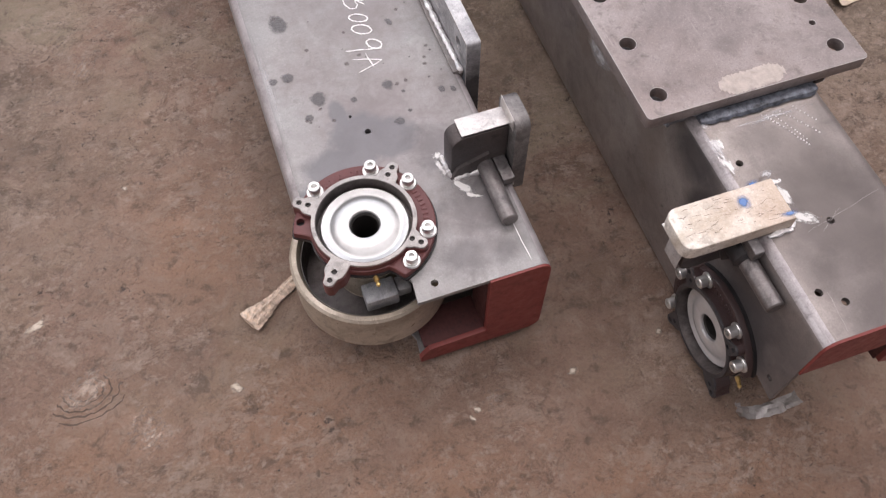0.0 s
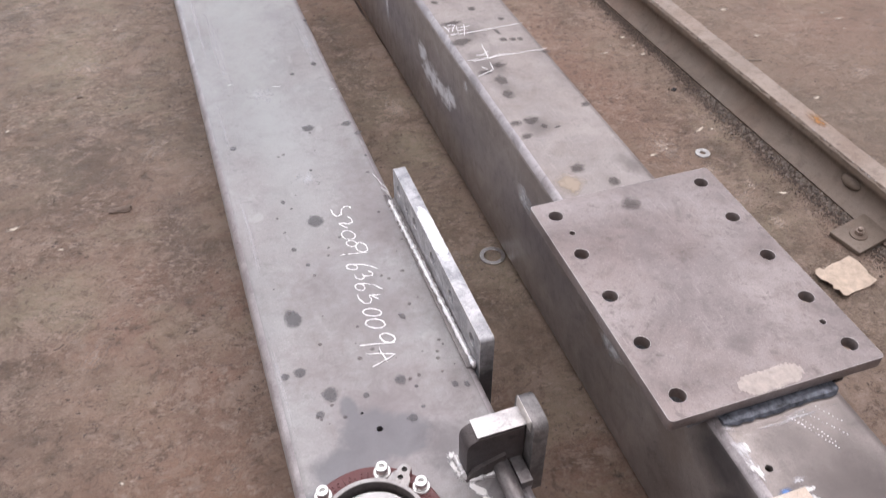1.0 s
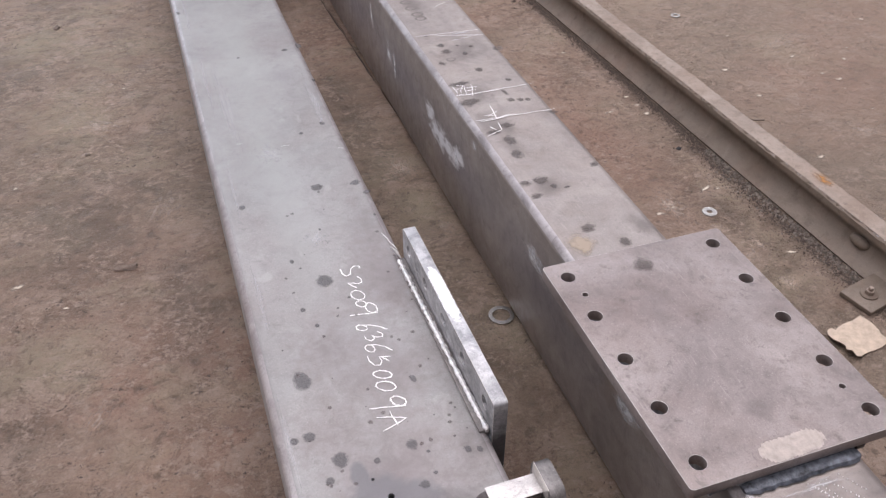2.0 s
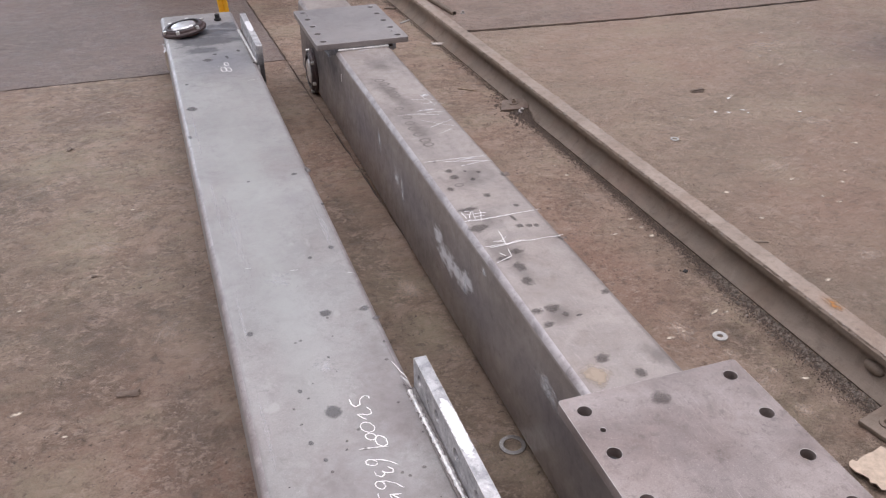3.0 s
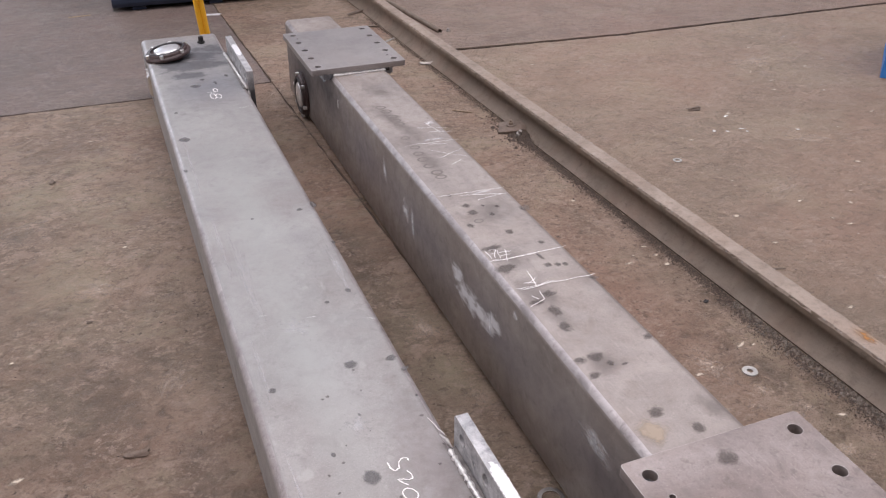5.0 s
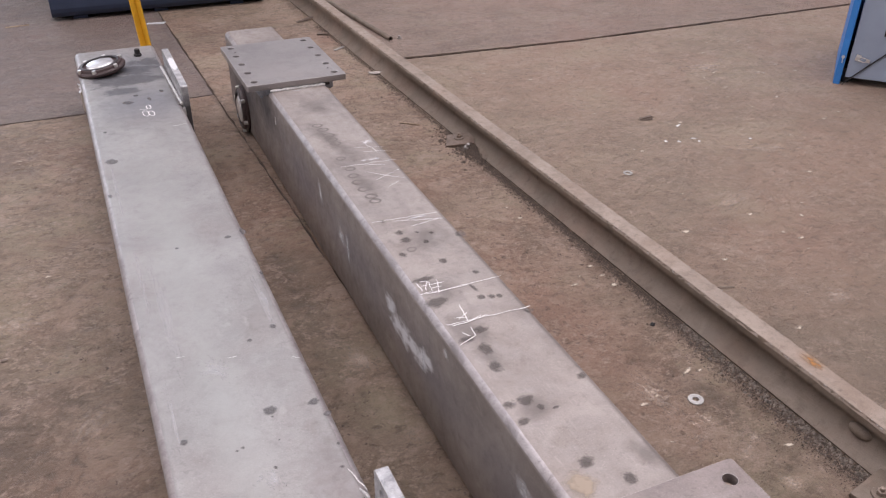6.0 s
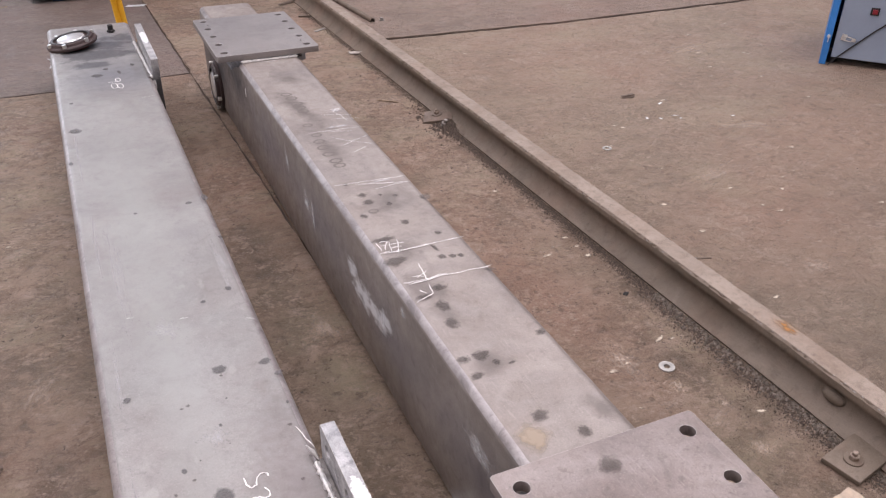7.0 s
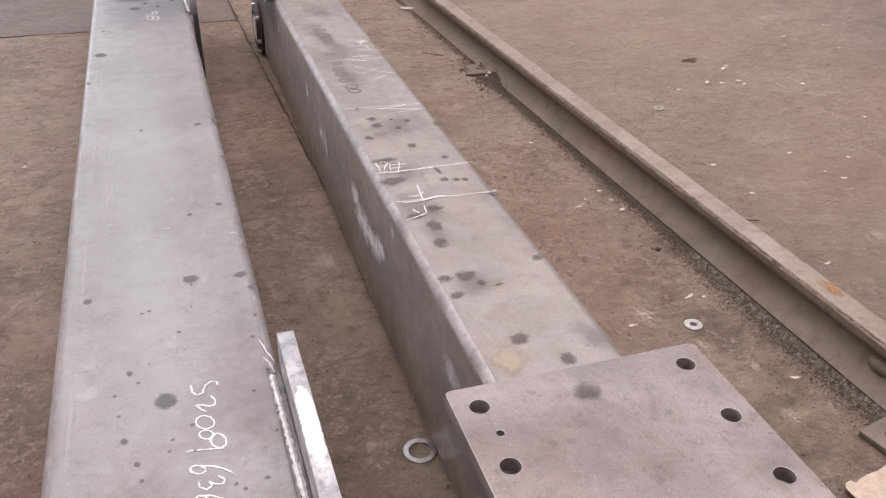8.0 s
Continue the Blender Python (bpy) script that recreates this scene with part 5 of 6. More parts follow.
for x, y, a, b, turn in ((0.165, -0.475, 0.10, 0.012, 2), (0.06, -0.50, 0.014, 0.05, 8), (0.062, -0.46, 0.012, 0.02, 0), (0.17, 1.03, 0.08, 0.012, 3), (0.17, 1.40, 0.06, 0.02, 4),
                         (0.105, -0.56, 0.02, 0.012, 0), (0.20, 1.52, 0.04, 0.03, 30), (0.12, 2.03, 0.11, 0.012, 2)):
    stain("chalk_rub", beam_b, CHALK_RUB, on_top(beam_b, POSE_B, x, y, ZB + 0.0008, turn), a, b)
FACE = Matrix(((0, 0, -1, -W / 2 - 0.0006), (-1, 0, 0, 0), (0, 1, 0, 0), (0, 0, 0, 1)))       # on the side that faces the other beam
for y, z, a, b, turn in ((2.06, -0.14, 0.05, 0.06, 20), (2.0, -0.15, 0.03, 0.09, 10), (2.25, -0.1, 0.03, 0.10, 10), (1.35, -0.04, 0.03, 0.02, 0), (0.62, -0.12, 0.08, 0.06, 0), (1.47, -0.15, 0.01, 0.07, 0), (1.0, -0.1, 0.1, 0.05, 0)):
    stain("chalk_rub", beam_b, CHALK_RUB, Matrix.Translation((0, y, z)) @ FACE @ pose(0, 0, 0, 0, 0, turn), a, b)


rs = random.Random(17)
scr = bmesh.new()
for k in range(46):
    x, y, d, a = rs.uniform(-0.205, -0.07), rs.uniform(0.168, 0.222), rs.uniform(0.002, 0.008), rs.gauss(0.0, 0.25)
    scr = joined(scr, tube_path([(x - d * math.cos(a), y - d * math.sin(a), 0), (x, y + rs.uniform(-0.001, 0.001), 0), (x + d * math.cos(a), y + d * math.sin(a), 0)], 0.0003, 5, 0.2, 0.6, k))
part("scratch_marks", scr, DIRTY, beam_b, "dark grinding scratches on the stop plate", pose(0, 0, 0.0243))
PATCH = plain("pale_tan_primer", (0.44, 0.385, 0.345), 0.7, 0.0, 80, 0.2)
part("primer_patch", jagged_patch(0.105, 0.036, 7, 3), PATCH, beam_b, "pale tan brushed primer patch", on_top(beam_b, POSE_B, 0.148, -0.424, 0.3676, 2))
dots = bmesh.new()
rd = random.Random(8)
for x_a, y_a, x_b, y_b, n in ((0.155, -0.470, 0.190, -0.540, 16), (0.165, -0.472, 0.192, -0.530, 12), (0.178, -0.470, 0.215, -0.525, 12), (0.20, -0.468, 0.222, -0.505, 7), (0.15, -0.468, 0.17, -0.50, 8)):
    for k in range(n):
        f = k / n
        bmesh.ops.create_icosphere(dots, subdivisions=1, radius=rd.uniform(0.0007, 0.0014), matrix=Matrix.Translation((x_a + (x_b - x_a) * f + rd.uniform(-0.001, 0.001), y_a + (y_b - y_a) * f + rd.uniform(-0.001, 0.001), 0)))
part("spatter_dots", dots, CHALK, beam_b, "white dotted spatter marks", on_top(beam_b, POSE_B, 0, 0, ZB))

ring_me = bpy.data.meshes.new("ring_mark")
rb = lathe([(0.66, 0), (0.83, 0.0), (1.0, 0)], 28)
rb.to_mesh(ring_me)
rb.free()
ring_me.materials.append(plain("oily_ring", (0.17, 0.148, 0.135), 0.5, 0.15, 200, 0.3))
for x, y, r in ((0.099, 0.890, 0.013), (0.098, 1.702, 0.018), (0.105, 1.664, 0.019), (0.109, 1.614, 0.020), (0.110, 1.580, 0.018), (0.111, 1.548, 0.018), (0.094, 1.440, 0.015), (0.098, 1.364, 0.016), (0.093, 1.319, 0.017), (0.092, 1.277, 0.018), (0.094, 1.231, 0.018), (0.099, 1.185, 0.018), (0.100, 1.155, 0.017)):
    share("ring_mark", ring_me, beam_b, on_top(beam_b, POSE_B, x, y, ZB + 0.0004) @ Matrix.Diagonal((r, r * 0.8, 1, 1)))

# chalk strokes
def strokes(parent, m, lines, width, name="chalk_line", material=CHALK):
    for k, pts in enumerate(lines):
        part(name, tube_path([(x, y, 0) for x, y in pts], width, 6, 0.15, 0.35, k), material, parent, m=m)


def wobble(a, b, n, amp, seed):
    rn = random.Random(seed)
    return [(a[0] + (b[0] - a[0]) * k / n + rn.uniform(-amp, amp), a[1] + (b[1] - a[1]) * k / n + rn.uniform(-amp, amp)) for k in range(n + 1)]


def loop(cu, cv, ru, rv, a0=0, a1=360, n=14):
    return [(cu + ru * math.cos(radians(a0 + (a1 - a0) * k / n)), cv + rv * math.sin(radians(a0 + (a1 - a0) * k / n))) for k in range(n + 1)]


# strokes of each written character in a unit box: along the line of writing, and upwards
STROKES = {
    "S": [[(0.35, 0.0), (0.8, 0.04), (1.0, 0.22), (0.85, 0.42), (0.35, 0.55), (0.08, 0.75), (0.1, 0.95), (0.3, 1.0)]],
    "2": [[(0.0, 0.78), (0.28, 0.98), (0.55, 0.95), (0.65, 0.7), (0.6, 0.35), (0.62, 0.0), (0.8, 0.15), (1.0, 0.5)]],
    "0": [loop(0.5, 0.5, 0.46, 0.48, 30, 400)],
    "9": [loop(0.42, 0.80, 0.36, 0.19, -30, 330), [(0.78, 0.95), (0.84, 0.6), (0.92, 0.3), (1.0, 0.0)]],
    "6": [[(0.75, 1.0), (0.3, 0.75), (0.08, 0.45), (0.15, 0.15)], loop(0.52, 0.18, 0.42, 0.18, 100, 450)],
    "3": [[(0.05, 0.75), (0.3, 0.98), (0.6, 0.92), (0.6, 0.55), (0.45, 0.42), (0.75, 0.48), (0.98, 0.28), (0.85, 0.04), (0.5, 0.0)]],
    "5": [[(0.1, 0.98), (0.2, 0.5), (0.55, 0.55), (0.95, 0.42), (0.95, 0.15), (0.55, 0.0), (0.05, 0.02)], [(0.15, 0.55), (0.55, 0.85)]],
    "A": [[(0.35, 0.0), (0.32, 0.5), (0.36, 1.0)], [(0.36, 1.0), (0.7, 0.5), (1.0, 0.05)], [(0.02, 0.5), (0.72, 0.62)]],
    "8": [loop(0.5, 0.75, 0.4, 0.23), loop(0.5, 0.26, 0.46, 0.25)],
}


def handwriting(parent, m, letters, width, seed):
    """Chalked characters: (character, foot x, head x, start y, end y); each drawn stroke by stroke and a little shaky."""
    for q, (ch, xa, xb, ya, yb) in enumerate(letters):
        rw = random.Random(seed + q)
        lean = -0.32 * (xb - xa)
        bms = []
        for line in STROKES[ch]:
            pts = []
            for (u0, v0), (u1, v1) in zip(line, line[1:]):
                for k in range(3):
                    u, w = u0 + (u1 - u0) * k / 3 + rw.uniform(-0.02, 0.02), v0 + (v1 - v0) * k / 3 + rw.uniform(-0.02, 0.02)
                    pts.append((xa + (xb - xa) * w, ya + (yb - ya) * u + lean * (w - 0.5), 0))
            pts.append((xa + (xb - xa) * line[-1][1], ya + (yb - ya) * line[-1][0] + lean * (line[-1][1] - 0.5), 0))
            bms.append(tube_path(pts, width, 6, 0.15, 0.4, seed + q))
        part("chalk_character", joined(*bms), CHALK, parent, "white handwritten chalk character", m)


ON_A = on_top(beam_a, POSE_A, 0, 0, ZA + 0.0006)
handwriting(beam_a, ON_A, (("S", -0.336, -0.297, 0.297, 0.262), ("2", -0.330, -0.303, 0.262, 0.226), ("0", -0.333, -0.307, 0.220, 0.190), ("0", -0.330, -0.310, 0.189, 0.170), ("9", -0.348, -0.294, 0.185, 0.146),
                           ("6", -0.344, -0.291, 0.121, 0.103), ("3", -0.335, -0.302, 0.104, 0.077), ("6", -0.341, -0.296, 0.069, 0.047), ("5", -0.342, -0.303, 0.042, 0.016)), 0.0011, 5)
handwriting(beam_a, ON_A, (("0", -0.344, -0.312, 0.006, -0.014), ("0", -0.346, -0.313, -0.019, -0.043), ("9", -0.368, -0.306, -0.050, -0.080), ("A", -0.361, -0.315, -0.084, -0.128)), 0.0012, 25)
handwriting(beam_a, ON_A, (("9", -0.392, -0.350, 2.36, 2.31), ("8", -0.385, -0.345, 2.30, 2.24)), 0.0014, 45)
top_b = on_top(beam_b, POSE_B, 0, 0, ZB + 0.0012)
lines = [wobble((0.056, 0.702), (0.243, 0.706), 16, 0.0014, 1), wobble((0.095, 0.700), (0.16, 0.703), 8, 0.0016, 21), wobble((0.053, 0.580), (0.246, 0.575), 16, 0.0014, 2), wobble((0.075, 0.572), (0.15, 0.582), 8, 0.0016, 22)]
faint = [wobble((0.054, 1.046), (0.234, 1.036), 14, 0.002, 3), wobble((0.10, 1.035), (0.215, 1.006), 10, 0.002, 23), wobble((0.137, 0.991), (0.216, 1.004), 8, 0.002, 24), wobble((0.15, 1.02), (0.23, 1.0), 8, 0.002, 25),
         wobble((0.075, 1.385), (0.24, 1.375), 12, 0.002, 4), wobble((0.12, 1.38), (0.2, 1.355), 8, 0.003, 5), wobble((0.15, 1.5), (0.235, 1.47), 6, 0.002, 6), wobble((0.19, 1.53), (0.21, 1.43), 6, 0.003, 8),
         wobble((0.14, 1.27), (0.225, 1.31), 6, 0.002, 7), wobble((0.13, 1.33), (0.22, 1.25), 6, 0.003, 27), wobble((0.16, 1.22), (0.20, 1.24), 5, 0.002, 28), wobble((0.17, 1.46), (0.245, 1.44), 6, 0.002, 29),]
strokes(beam_b, top_b, lines, 0.0008)
strokes(beam_b, top_b, faint, 0.0006)
strokes(beam_b, top_b, [wobble((0.11, -0.66), (0.24, -0.63), 12, 0.0008, 9), wobble((0.13, -0.665), (0.17, -0.64), 6, 0.001, 10), wobble((0.088, -0.745), (0.084, -0.80), 5, 0.001, 11)], 0.00018, "scratch_line", CAST_GREY)
HATCH = ((0.055, 0.749, 0.056, 0.714), (0.062, 0.751, 0.079, 0.749), (0.079, 0.749, 0.064, 0.716), (0.060, 0.734, 0.076, 0.733), (0.083, 0.745, 0.074, 0.704), (0.081, 0.733, 0.112, 0.732), (0.080, 0.719, 0.104, 0.718), (0.102, 0.747, 0.087, 0.694), (0.075, 0.699, 0.100, 0.701), (0.047, 0.704, 0.071, 0.706))
ARROW = ((0.108, 0.639, 0.102, 0.578), (0.080, 0.596, 0.109, 0.589), (0.114, 0.607, 0.086, 0.589), (0.106, 0.577, 0.136, 0.586), (0.062, 0.574, 0.108, 0.574), (0.054, 0.509, 0.096, 0.526), (0.096, 0.526, 0.098, 0.557), (0.074, 0.546, 0.084, 0.529))
marks = [wobble((xa, ya), (xb, yb), 5, 0.0012, 60 + k) for k, (xa, ya, xb, yb) in enumerate(HATCH + ARROW)]
strokes(beam_b, top_b, marks, 0.0009, "chalk_mark")
strokes(beam_a, on_top(beam_a, POSE_A, 0, 0, ZA + 0.0008), [wobble((-0.30, 2.12), (-0.255, 2.13), 5, 0.001, 1), wobble((-0.226, -0.40), (-0.220, -0.535), 8, 0.001, 2), wobble((-0.468, 0.820), (-0.452, 0.818), 3, 0.0006, 3), wobble((-0.368, 0.777), (-0.348, 0.776), 3, 0.0006, 13), wobble((-0.24, 0.73), (-0.225, 0.72), 3, 0.001, 4), wobble((-0.228, 0.375), (-0.212, 0.315), 5, 0.001, 5)], 0.0006)
part("weld_bead", bead((-0.118, 0.858, -0.020), (-0.112, 0.826, -0.008), 0.006, 0.6, 0.6, 31, wander=0.002), WELD, beam_a)
part("chalk_tick", tube_path([(0, 0, -0.06), (0.0, 0.002, -0.09)], 0.002, 6, 0.5), CHALK, beam_b, m=pose(-W / 2 - 0.001, 2.78, 0))
stain("heat_tint", beam_b, BLUE_HEAT, pose(-0.115, 0.205, 0.0246), 0.016, 0.018)
stain("heat_tint", beam_b, BLUE_HEAT, pose(-0.067, 0.170, 0.0246), 0.018, 0.008)
stain("heat_tint", beam_b, BLUE_HEAT, pose(-0.075, 0.236, 0.0012), 0.016, 0.012)

# ---- small things on the floor ----
def washer(name, x, y, r0, r1, h, label, material):
    tagged(obj(name, lathe(ring_profile(r0, r1, 0, h, 0.0006), 40), material, m=pose(x, y, 0.0008)), label, "washer", "washers on the floor")


washer("ring_washer", 0.018, 0.294, 0.0195, 0.0295, 0.003, "bright thin steel ring lying on the concrete", WASHER)
washer("flat_washer", 0.680, 0.486, 0.0075, 0.0195, 0.003, "dull grey flat steel washer lying on the concrete", DULL_ZINC)
washer("flat_washer", 1.247, 1.615, 0.009, 0.0175, 0.003, "dull small steel washer lying on the concrete", DULL_ZINC)


def crumpled(nx, ny, sx, sy, amp, seed, curl=0.0):
    bm = bmesh.new()
    rn = random.Random(seed)
    vs = [[bm.verts.new(((i / nx - 0.5) * sx + rn.uniform(-1, 1) * sx * 0.05, (j / ny - 0.5) * sy + rn.uniform(-1, 1) * sy * 0.05, 0.002 + abs(rn.gauss(0, amp)) + curl * (i / nx - 0.5) ** 2)) for j in range(ny + 1)] for i in range(nx + 1)]
    for i in range(nx):
        for j in range(ny):
            bm.faces.new((vs[i][j], vs[i + 1][j], vs[i + 1][j + 1], vs[i][j + 1]))
    low = bmesh.ops.extrude_face_region(bm, geom=bm.faces[:])
    bmesh.ops.translate(bm, verts=[v for v in low["geom"] if isinstance(v, bmesh.types.BMVert)], vec=(0, 0, -0.0018))
    return bm


tagged(obj("packing_strip", crumpled(16, 4, 0.100, 0.022, 0.0015, 6, 0.2), CAST_GREY, m=pose(0.088, -0.794, 0.0, 0, 0, -8)), "thin crumpled grey strip under the beam end", "strip")
tagged(obj("torn_cardboard", crumpled(9, 7, 0.105, 0.088, 0.002, 5, 0.04), CARD, m=pose(0.727, -0.022, 0.001, 0, 0, 8)), "torn tan cardboard scrap lying on the concrete", "cardboard")


def rag(m, length, r, seed, label):
    """A twisted wad, gathered at one end and spread at the other, with folds running along it."""
    rn = random.Random(seed)
    bm = bmesh.new()
    rings = []
    folds = [rn.uniform(0.7, 1.25) for _ in range(36)]
    for k in range(31):
        f = k / 30
        w = r * (1.15 - 0.75 * f + 0.12 * math.sin(9 * f + 1)) * rn.uniform(0.94, 1.06)
        rings.append([bm.verts.new((w * math.cos(a) * folds[(q + k // 2) % 36], length * (f + 0.03 * folds[q] * (1 - f)), max(0.0, 0.40 * w + 0.5 * w * math.sin(a) * folds[(q * 2 + k // 2) % 36]))) for q, a in [(q, 2 * math.pi * q / 36 + f * 1.6) for q in range(36)]])
    for a, b in zip(rings, rings[1:]):
        for q in range(36):
            bm.faces.new((a[q], a[(q + 1) % 36], b[(q + 1) % 36], b[q]))
    bm.faces.new(rings[0])
    bm.faces.new(rings[-1])
    tagged(obj("twisted_rag", bm, RAG, m=m, smooth=False), label, "rag")


rag(pose(-0.650, -0.390, 0.001, 0, 0, -58), 0.140, 0.0145, 2, "straw-coloured twisted rag sticking out under the wheel")
tagged(obj("plastic_film", crumpled(6, 6, 0.05, 0.06, 0.010, 9), FILM, m=pose(-0.56, 2.80, 0.185, 0, -62, 0)), "crumpled white plastic film on the wheel", "plastic film")


def chip(x, y, sx, sy, sz, turn, material, name, label, category, seed):
    rn = random.Random(seed)
    bm = box(sx, sy, sz, (0, 0, sz / 2), min(sx, sy, sz) * 0.25, 1)
    for v in bm.verts:
        if v.co.z > sz / 2:
            v.co.z *= rn.uniform(0.3, 1.1)
        v.co.x += rn.uniform(-0.35, 0.35) * sy
        v.co.y += rn.uniform(-0.28, 0.28) * sy + 0.2 * v.co.x * v.co.x / max(sx, 0.001)
    tagged(obj(name, bm, material, m=pose(x, y, 0.0, 0, 0, turn)), label, category)


chip(-0.78, 0.73, 0.05, 0.014, 0.009, -8, DIRTY, "metal_chip", "dark bent sliver of metal on the concrete", "metal chip", 1)
chip(1.62, 2.033, 0.055, 0.022, 0.014, -12, DIRTY, "metal_chip", "dark rusty lump of scrap on the concrete", "metal chip", 2)
chip(-0.977, 2.23, 0.022, 0.014, 0.010, 40, DIRTY, "metal_chip", "small dark chip of metal on the concrete", "metal chip", 3)
chip(-0.868, 1.29, 0.014, 0.008, 0.006, 10, DIRTY, "metal_chip", "small dark chip of metal on the concrete", "metal chip", 4)
chip(0.66, 2.36, 0.09, 0.008, 0.006, -38, WOOD, "wood_splinter", "thin pale wood splinter on the concrete", "wood splinter", 5)
chip(1.076, 0.852, 0.05, 0.006, 0.005, -20, RAIL, "metal_chip", "thin rusty sliver of steel on the concrete", "metal chip", 6)
chip(0.767, 0.784, 0.014, 0.009, 0.006, 30, BLACK, "metal_chip", "small dark chip of metal on the concrete", "metal chip", 7)
chip(0.674, 4.03, 0.14, 0.022, 0.014, 25, DIRTY, "wood_scrap", "dark weathered wooden offcut lying beside the rail", "wood scrap", 8)
chip(0.683, 3.725, 0.06, 0.03, 0.012, -10, RAIL, "metal_chip", "rusty scrap of plate beside the rail", "metal chip", 9)
chip(0.692, 3.451, 0.08, 0.012, 0.006, 35, CAST_GREY, "wood_splinter", "pale wood splinter beside the rail", "wood splinter", 10)
chip(0.735, 3.015, 0.06, 0.028, 0.014, -25, CAST_GREY, "metal_chip", "grey bent scrap of metal beside the rail", "metal chip", 11)
chip(-0.145, 4.284, 0.10, 0.03, 0.006, -15, FILM, "paper_scrap", "white scrap of paper on the concrete", "paper scrap", 12)
chip(-0.867, 4.5, 0.12, 0.015, 0.005, 10, WOOD, "wood_splinter", "pale thin wood splinter on the concrete", "wood splinter", 13)
rn = random.Random(21)
for k, (x, y) in enumerate(((1.708, 1.924), (1.561, 1.806), (1.683, 1.789), (1.687, 1.757), (1.609, 1.785), (2.38, 3.72), (2.46, 3.62), (2.30, 3.75), (1.9, 1.7), (-0.333, -0.649), (-0.164, -0.636), (0.0, -0.617), (-0.345, -0.66))):
    stain("white_fleck", floor, PALE_FLECK if y < 0 else WHITE_PAINT, pose(x, y, 0.0012, 0, 0, rn.uniform(0, 180)), rn.uniform(0.014, 0.035) * (2.2 if y > 3 else 0.45 if y < 0 else 1), rn.uniform(0.007, 0.015))
rf = random.Random(33)
for k in range(100):
    x, y = (rf.uniform(1.1, 2.9), rf.uniform(0.6, 3.0)) if k < 40 or k > 74 else (rf.uniform(-1.5, -0.6), rf.uniform(-0.6, 2.9)) if k < 58 else (rf.uniform(0.45, 0.8), rf.uniform(0.0, 1.6))
    r = rf.uniform(0.005, 0.016)
    stain("pale_fleck", floor, PALE_FLECK, pose(x, y, 0.0014, 0, 0, rf.uniform(-25, 25)), r * rf.uniform(1.0, 2.4), r)
for x, y in ((2.752, 2.781), (2.205, 2.223), (2.35, 1.751), (1.737, 1.947), (2.338, 2.031)):
    stain("pale_fleck", floor, PALE_FLECK, pose(x, y, 0.0018, 0, 0, 12), 0.035, 0.014)
verts, faces = [], []
for _ in range(900):
    x, y, s = rn.uniform(-1.6, 2.6), rn.uniform(-1.0, 4.2), rn.uniform(0.0012, 0.0045)
    i, a = len(verts), rn.uniform(0, 6.28)
    verts += [(x + s * math.cos(a + 2.1 * k), y + s * math.sin(a + 2.1 * k) * 0.7, -0.0005) for k in range(3)] + [(x, y, s * 0.6)]
    faces += [(i, i + 1, i + 3), (i + 1, i + 2, i + 3), (i + 2, i, i + 3)]
me = bpy.data.meshes.new("floor_grit")
me.from_pydata(verts, [], faces)
me.materials.append(GRIT)
tagged(new("floor_grit", me), "fine dark grit scattered over the concrete", "grit", kind="stuff")

# ---- things further off ----
pipe = turned(lathe([(0.0105, 0), (0.0140, 0), (0.0140, 1.6), (0.0105, 1.6), (0.0105, 0)], 24), Matrix.Rotation(radians(-90), 4, "X"))
tagged(obj("steel_pipe", pipe, RAIL, m=pose(0.983, 3.475, 0.0142, 0, 0, 6.4)), "thin rusty steel pipe lying along the rail", "pipe")
tagged(obj("hex_nut", hex_bolt(0.014, 0.012), CAST_GREY, m=pose(1.039, 3.49, 0)), "grey steel hex nut standing on the concrete", "nut")

post = thing("yellow_post", pose(-0.255, 3.52, 0, 0, -4, 0), "yellow painted angle-iron post standing behind the beam", "post")
part("post_leg", turned(prism([(-0.018, -0.018), (0.018, -0.018), (0.018, -0.0135), (-0.0135, -0.0135), (-0.0135, 0.018), (-0.018, 0.018)], 1.3), Matrix.Rotation(radians(220), 4, "Z")), YELLOW, post)
part("foot_plate", box(0.10, 0.10, 0.008, (0, 0, 0.004), 0.001), YELLOW, post)

crate = thing("blue_steel_skip", pose(-0.68, 4.50, 0, 0, 0, 0), "dark navy steel skip on low skids", "skip")
# upper body is unseen; its height is set to shade the floor
part("skip_body", turned(prism([(0, 0.075), (0.006, 0.052), (0.022, 0.030), (0.05, 0.018), (0.9, 0.018), (0.95, 0.06), (0.95, 1.7), (0, 1.7)], 1.22, 0.004), Matrix(((0, 0, 1, 0), (1, 0, 0, 0), (0, 1, 0, 0), (0, 0, 0, 1)))), NAVY, crate)
for x in (0.15, 0.6, 1.05):
    part("skid", box(0.08, 0.85, 0.018, (x, 0.475, 0.009), 0.002), NAVY, crate)
part("rim", box(1.28, 0.05, 0.05, (0.61, -0.005, 1.68), 0.006), NAVY, crate)

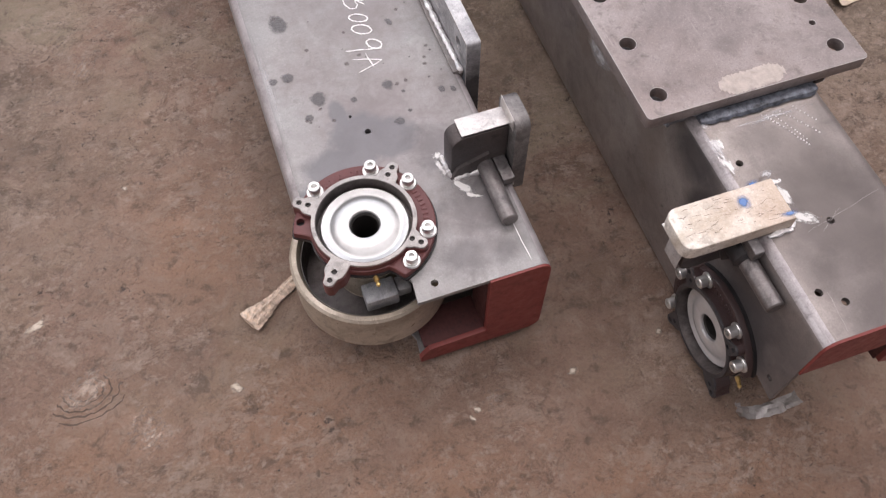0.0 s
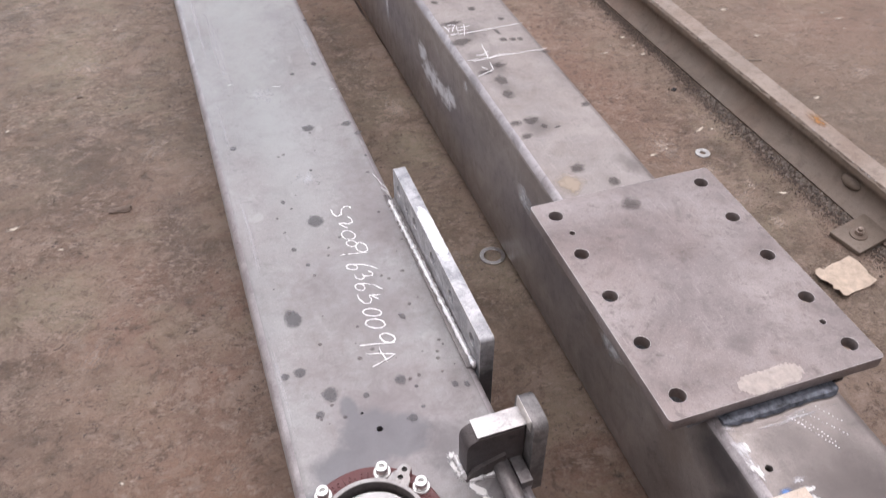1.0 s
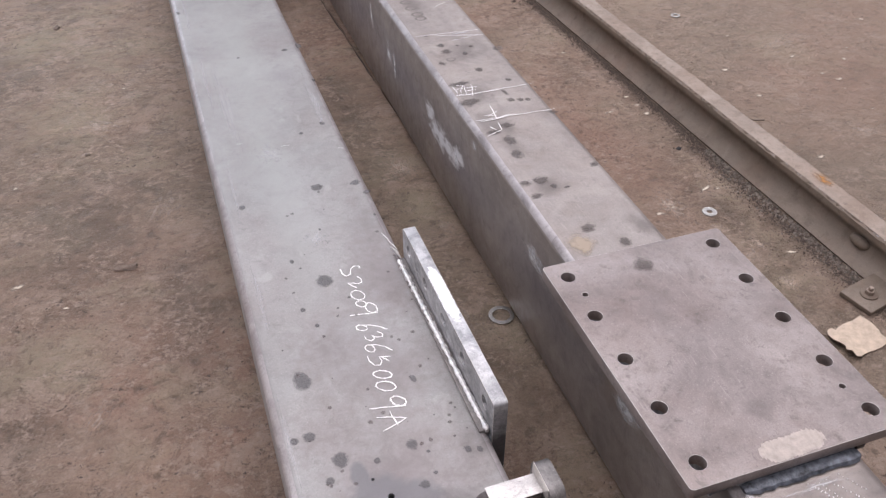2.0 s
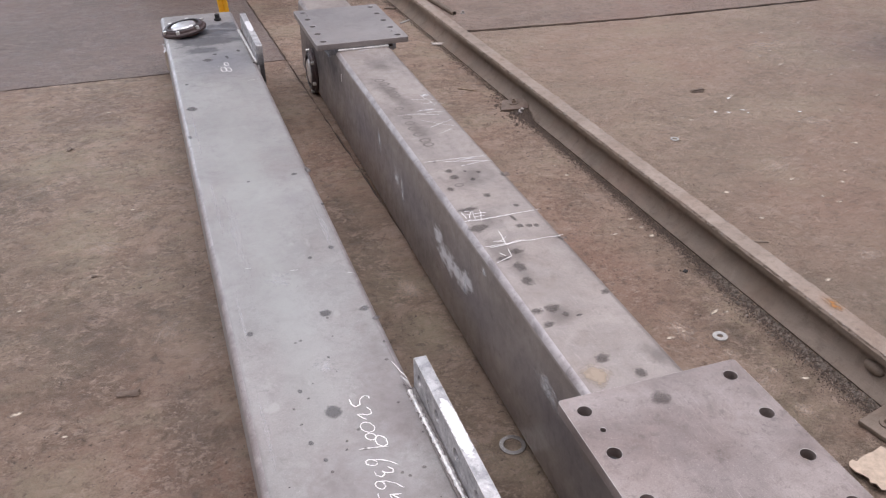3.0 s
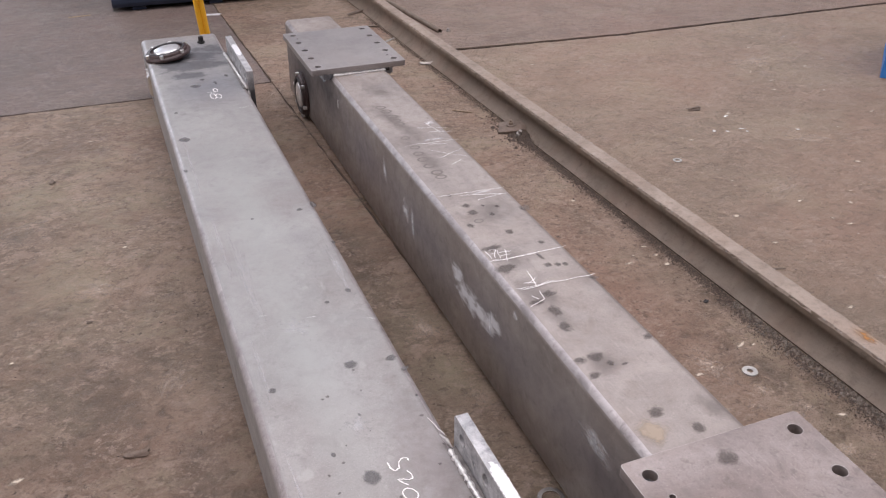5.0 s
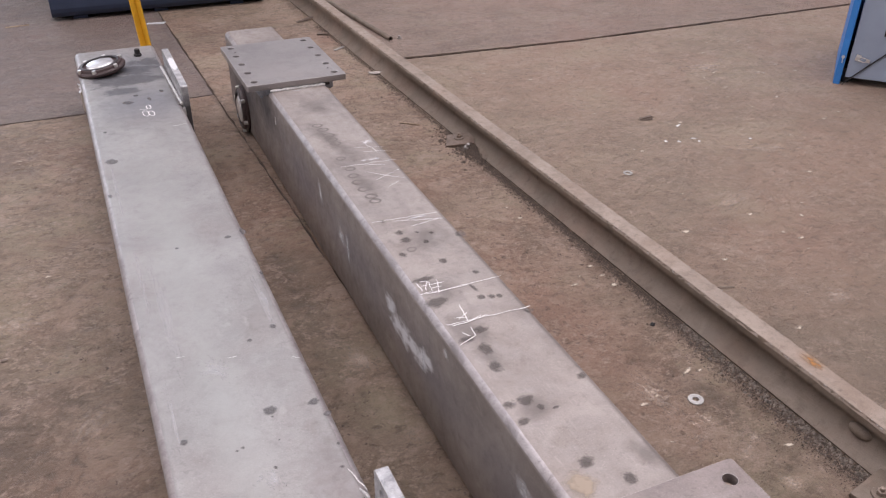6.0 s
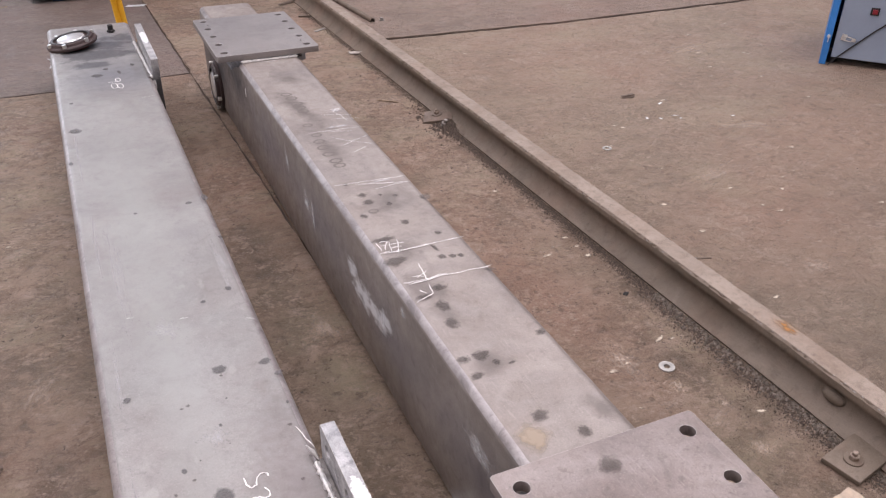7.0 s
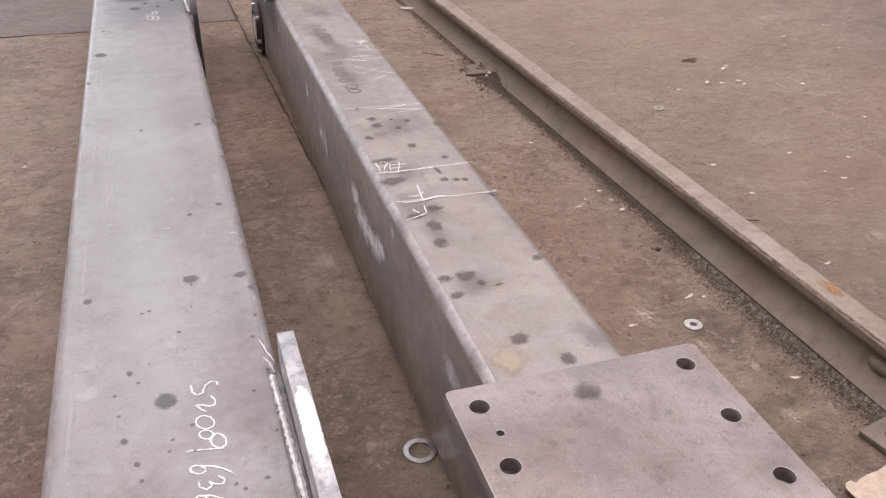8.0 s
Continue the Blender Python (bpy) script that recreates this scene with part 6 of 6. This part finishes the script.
cab = thing("machine_cabinet", pose(2.722, 2.075, 0, 0, 0, -48), "bright blue steel cabinet with a grey-blue front panel", "cabinet")
part("side_panel", box(0.03, 0.55, 1.29, (0.015, 0.275, 0.645), 0.003), BLUE, cab)
part("side_panel", box(0.03, 0.55, 1.29, (0.885, 0.275, 0.645), 0.003), BLUE, cab)
part("back_panel", box(0.84, 0.01, 1.2, (0.45, 0.54, 0.66)), BLUE, cab)
part("top_panel", box(0.9, 0.55, 0.03, (0.45, 0.275, 1.305), 0.003), BLUE, cab)
# added bottom, black for the shade under the front panel
part("bottom_panel", box(0.84, 0.5, 0.02, (0.45, 0.29, 0.06)), BLACK, cab)
front = part("front_panel", box(0.815, 0.012, 1.23, (0.4525, 0.022, 0.650), 0.003), GREY_BLUE, cab, "grey-blue sheet-metal front panel")
latch = part("latch", joined(box(0.022, 0.004, 0.030, (-0.018, 0, 0), 0.001), box(0.018, 0.010, 0.016, (0.026, -0.004, 0), 0.003)), ZINC, front, "chrome toggle latch", pose(0.098, 0.012, 0.130, 0, 10, 0))
for dz in (-0.007, 0.007):
    part("latch_wire", tube_path([(-0.020, -0.004, dz), (-0.008, -0.010, dz * 1.3), (0.008, -0.011, dz * 1.3), (0.022, -0.008, dz)], 0.0026, 8), ZINC, latch)
part("latch_lever", box(0.022, 0.005, 0.007, (0.004, -0.010, 0), 0.002), GREY_BLUE, latch)
part("side_hook", joined(rod(0.007, 0.014, 0.001, 12), turned(box(0.004, 0.03, 0.006, (0, -0.012, 0.012), 0.001), Matrix())), ZINC, front, "small chrome hook", pose(0.016, 0.0, 0.135, 90, 0, 0))
part("switch_plate", box(0.036, 0.006, 0.034, (0, 0, 0), 0.002), BLACK, front, m=pose(0.180, 0.0135, 0.262))
part("switch_knob", box(0.022, 0.012, 0.020, (0, -0.006, 0), 0.003), RED_KNOB, front, "red square rocker switch", pose(0.180, 0.012, 0.262))
part("cable", tube_path([(0.040, -0.01, 0.004), (0.06, 0.008, 0.025), (0.12, 0.010, 0.09), (0.20, 0.010, 0.175), (0.30, 0.011, 0.27), (0.50, 0.012, 0.36)], 0.0035, 8), BLACK, front)
for x in (0.05, 0.85):
    for y in (0.06, 0.5):
        part("foot", rod(0.02, 0.05, 0.002), BLACK, cab, m=pose(x, y, 0))
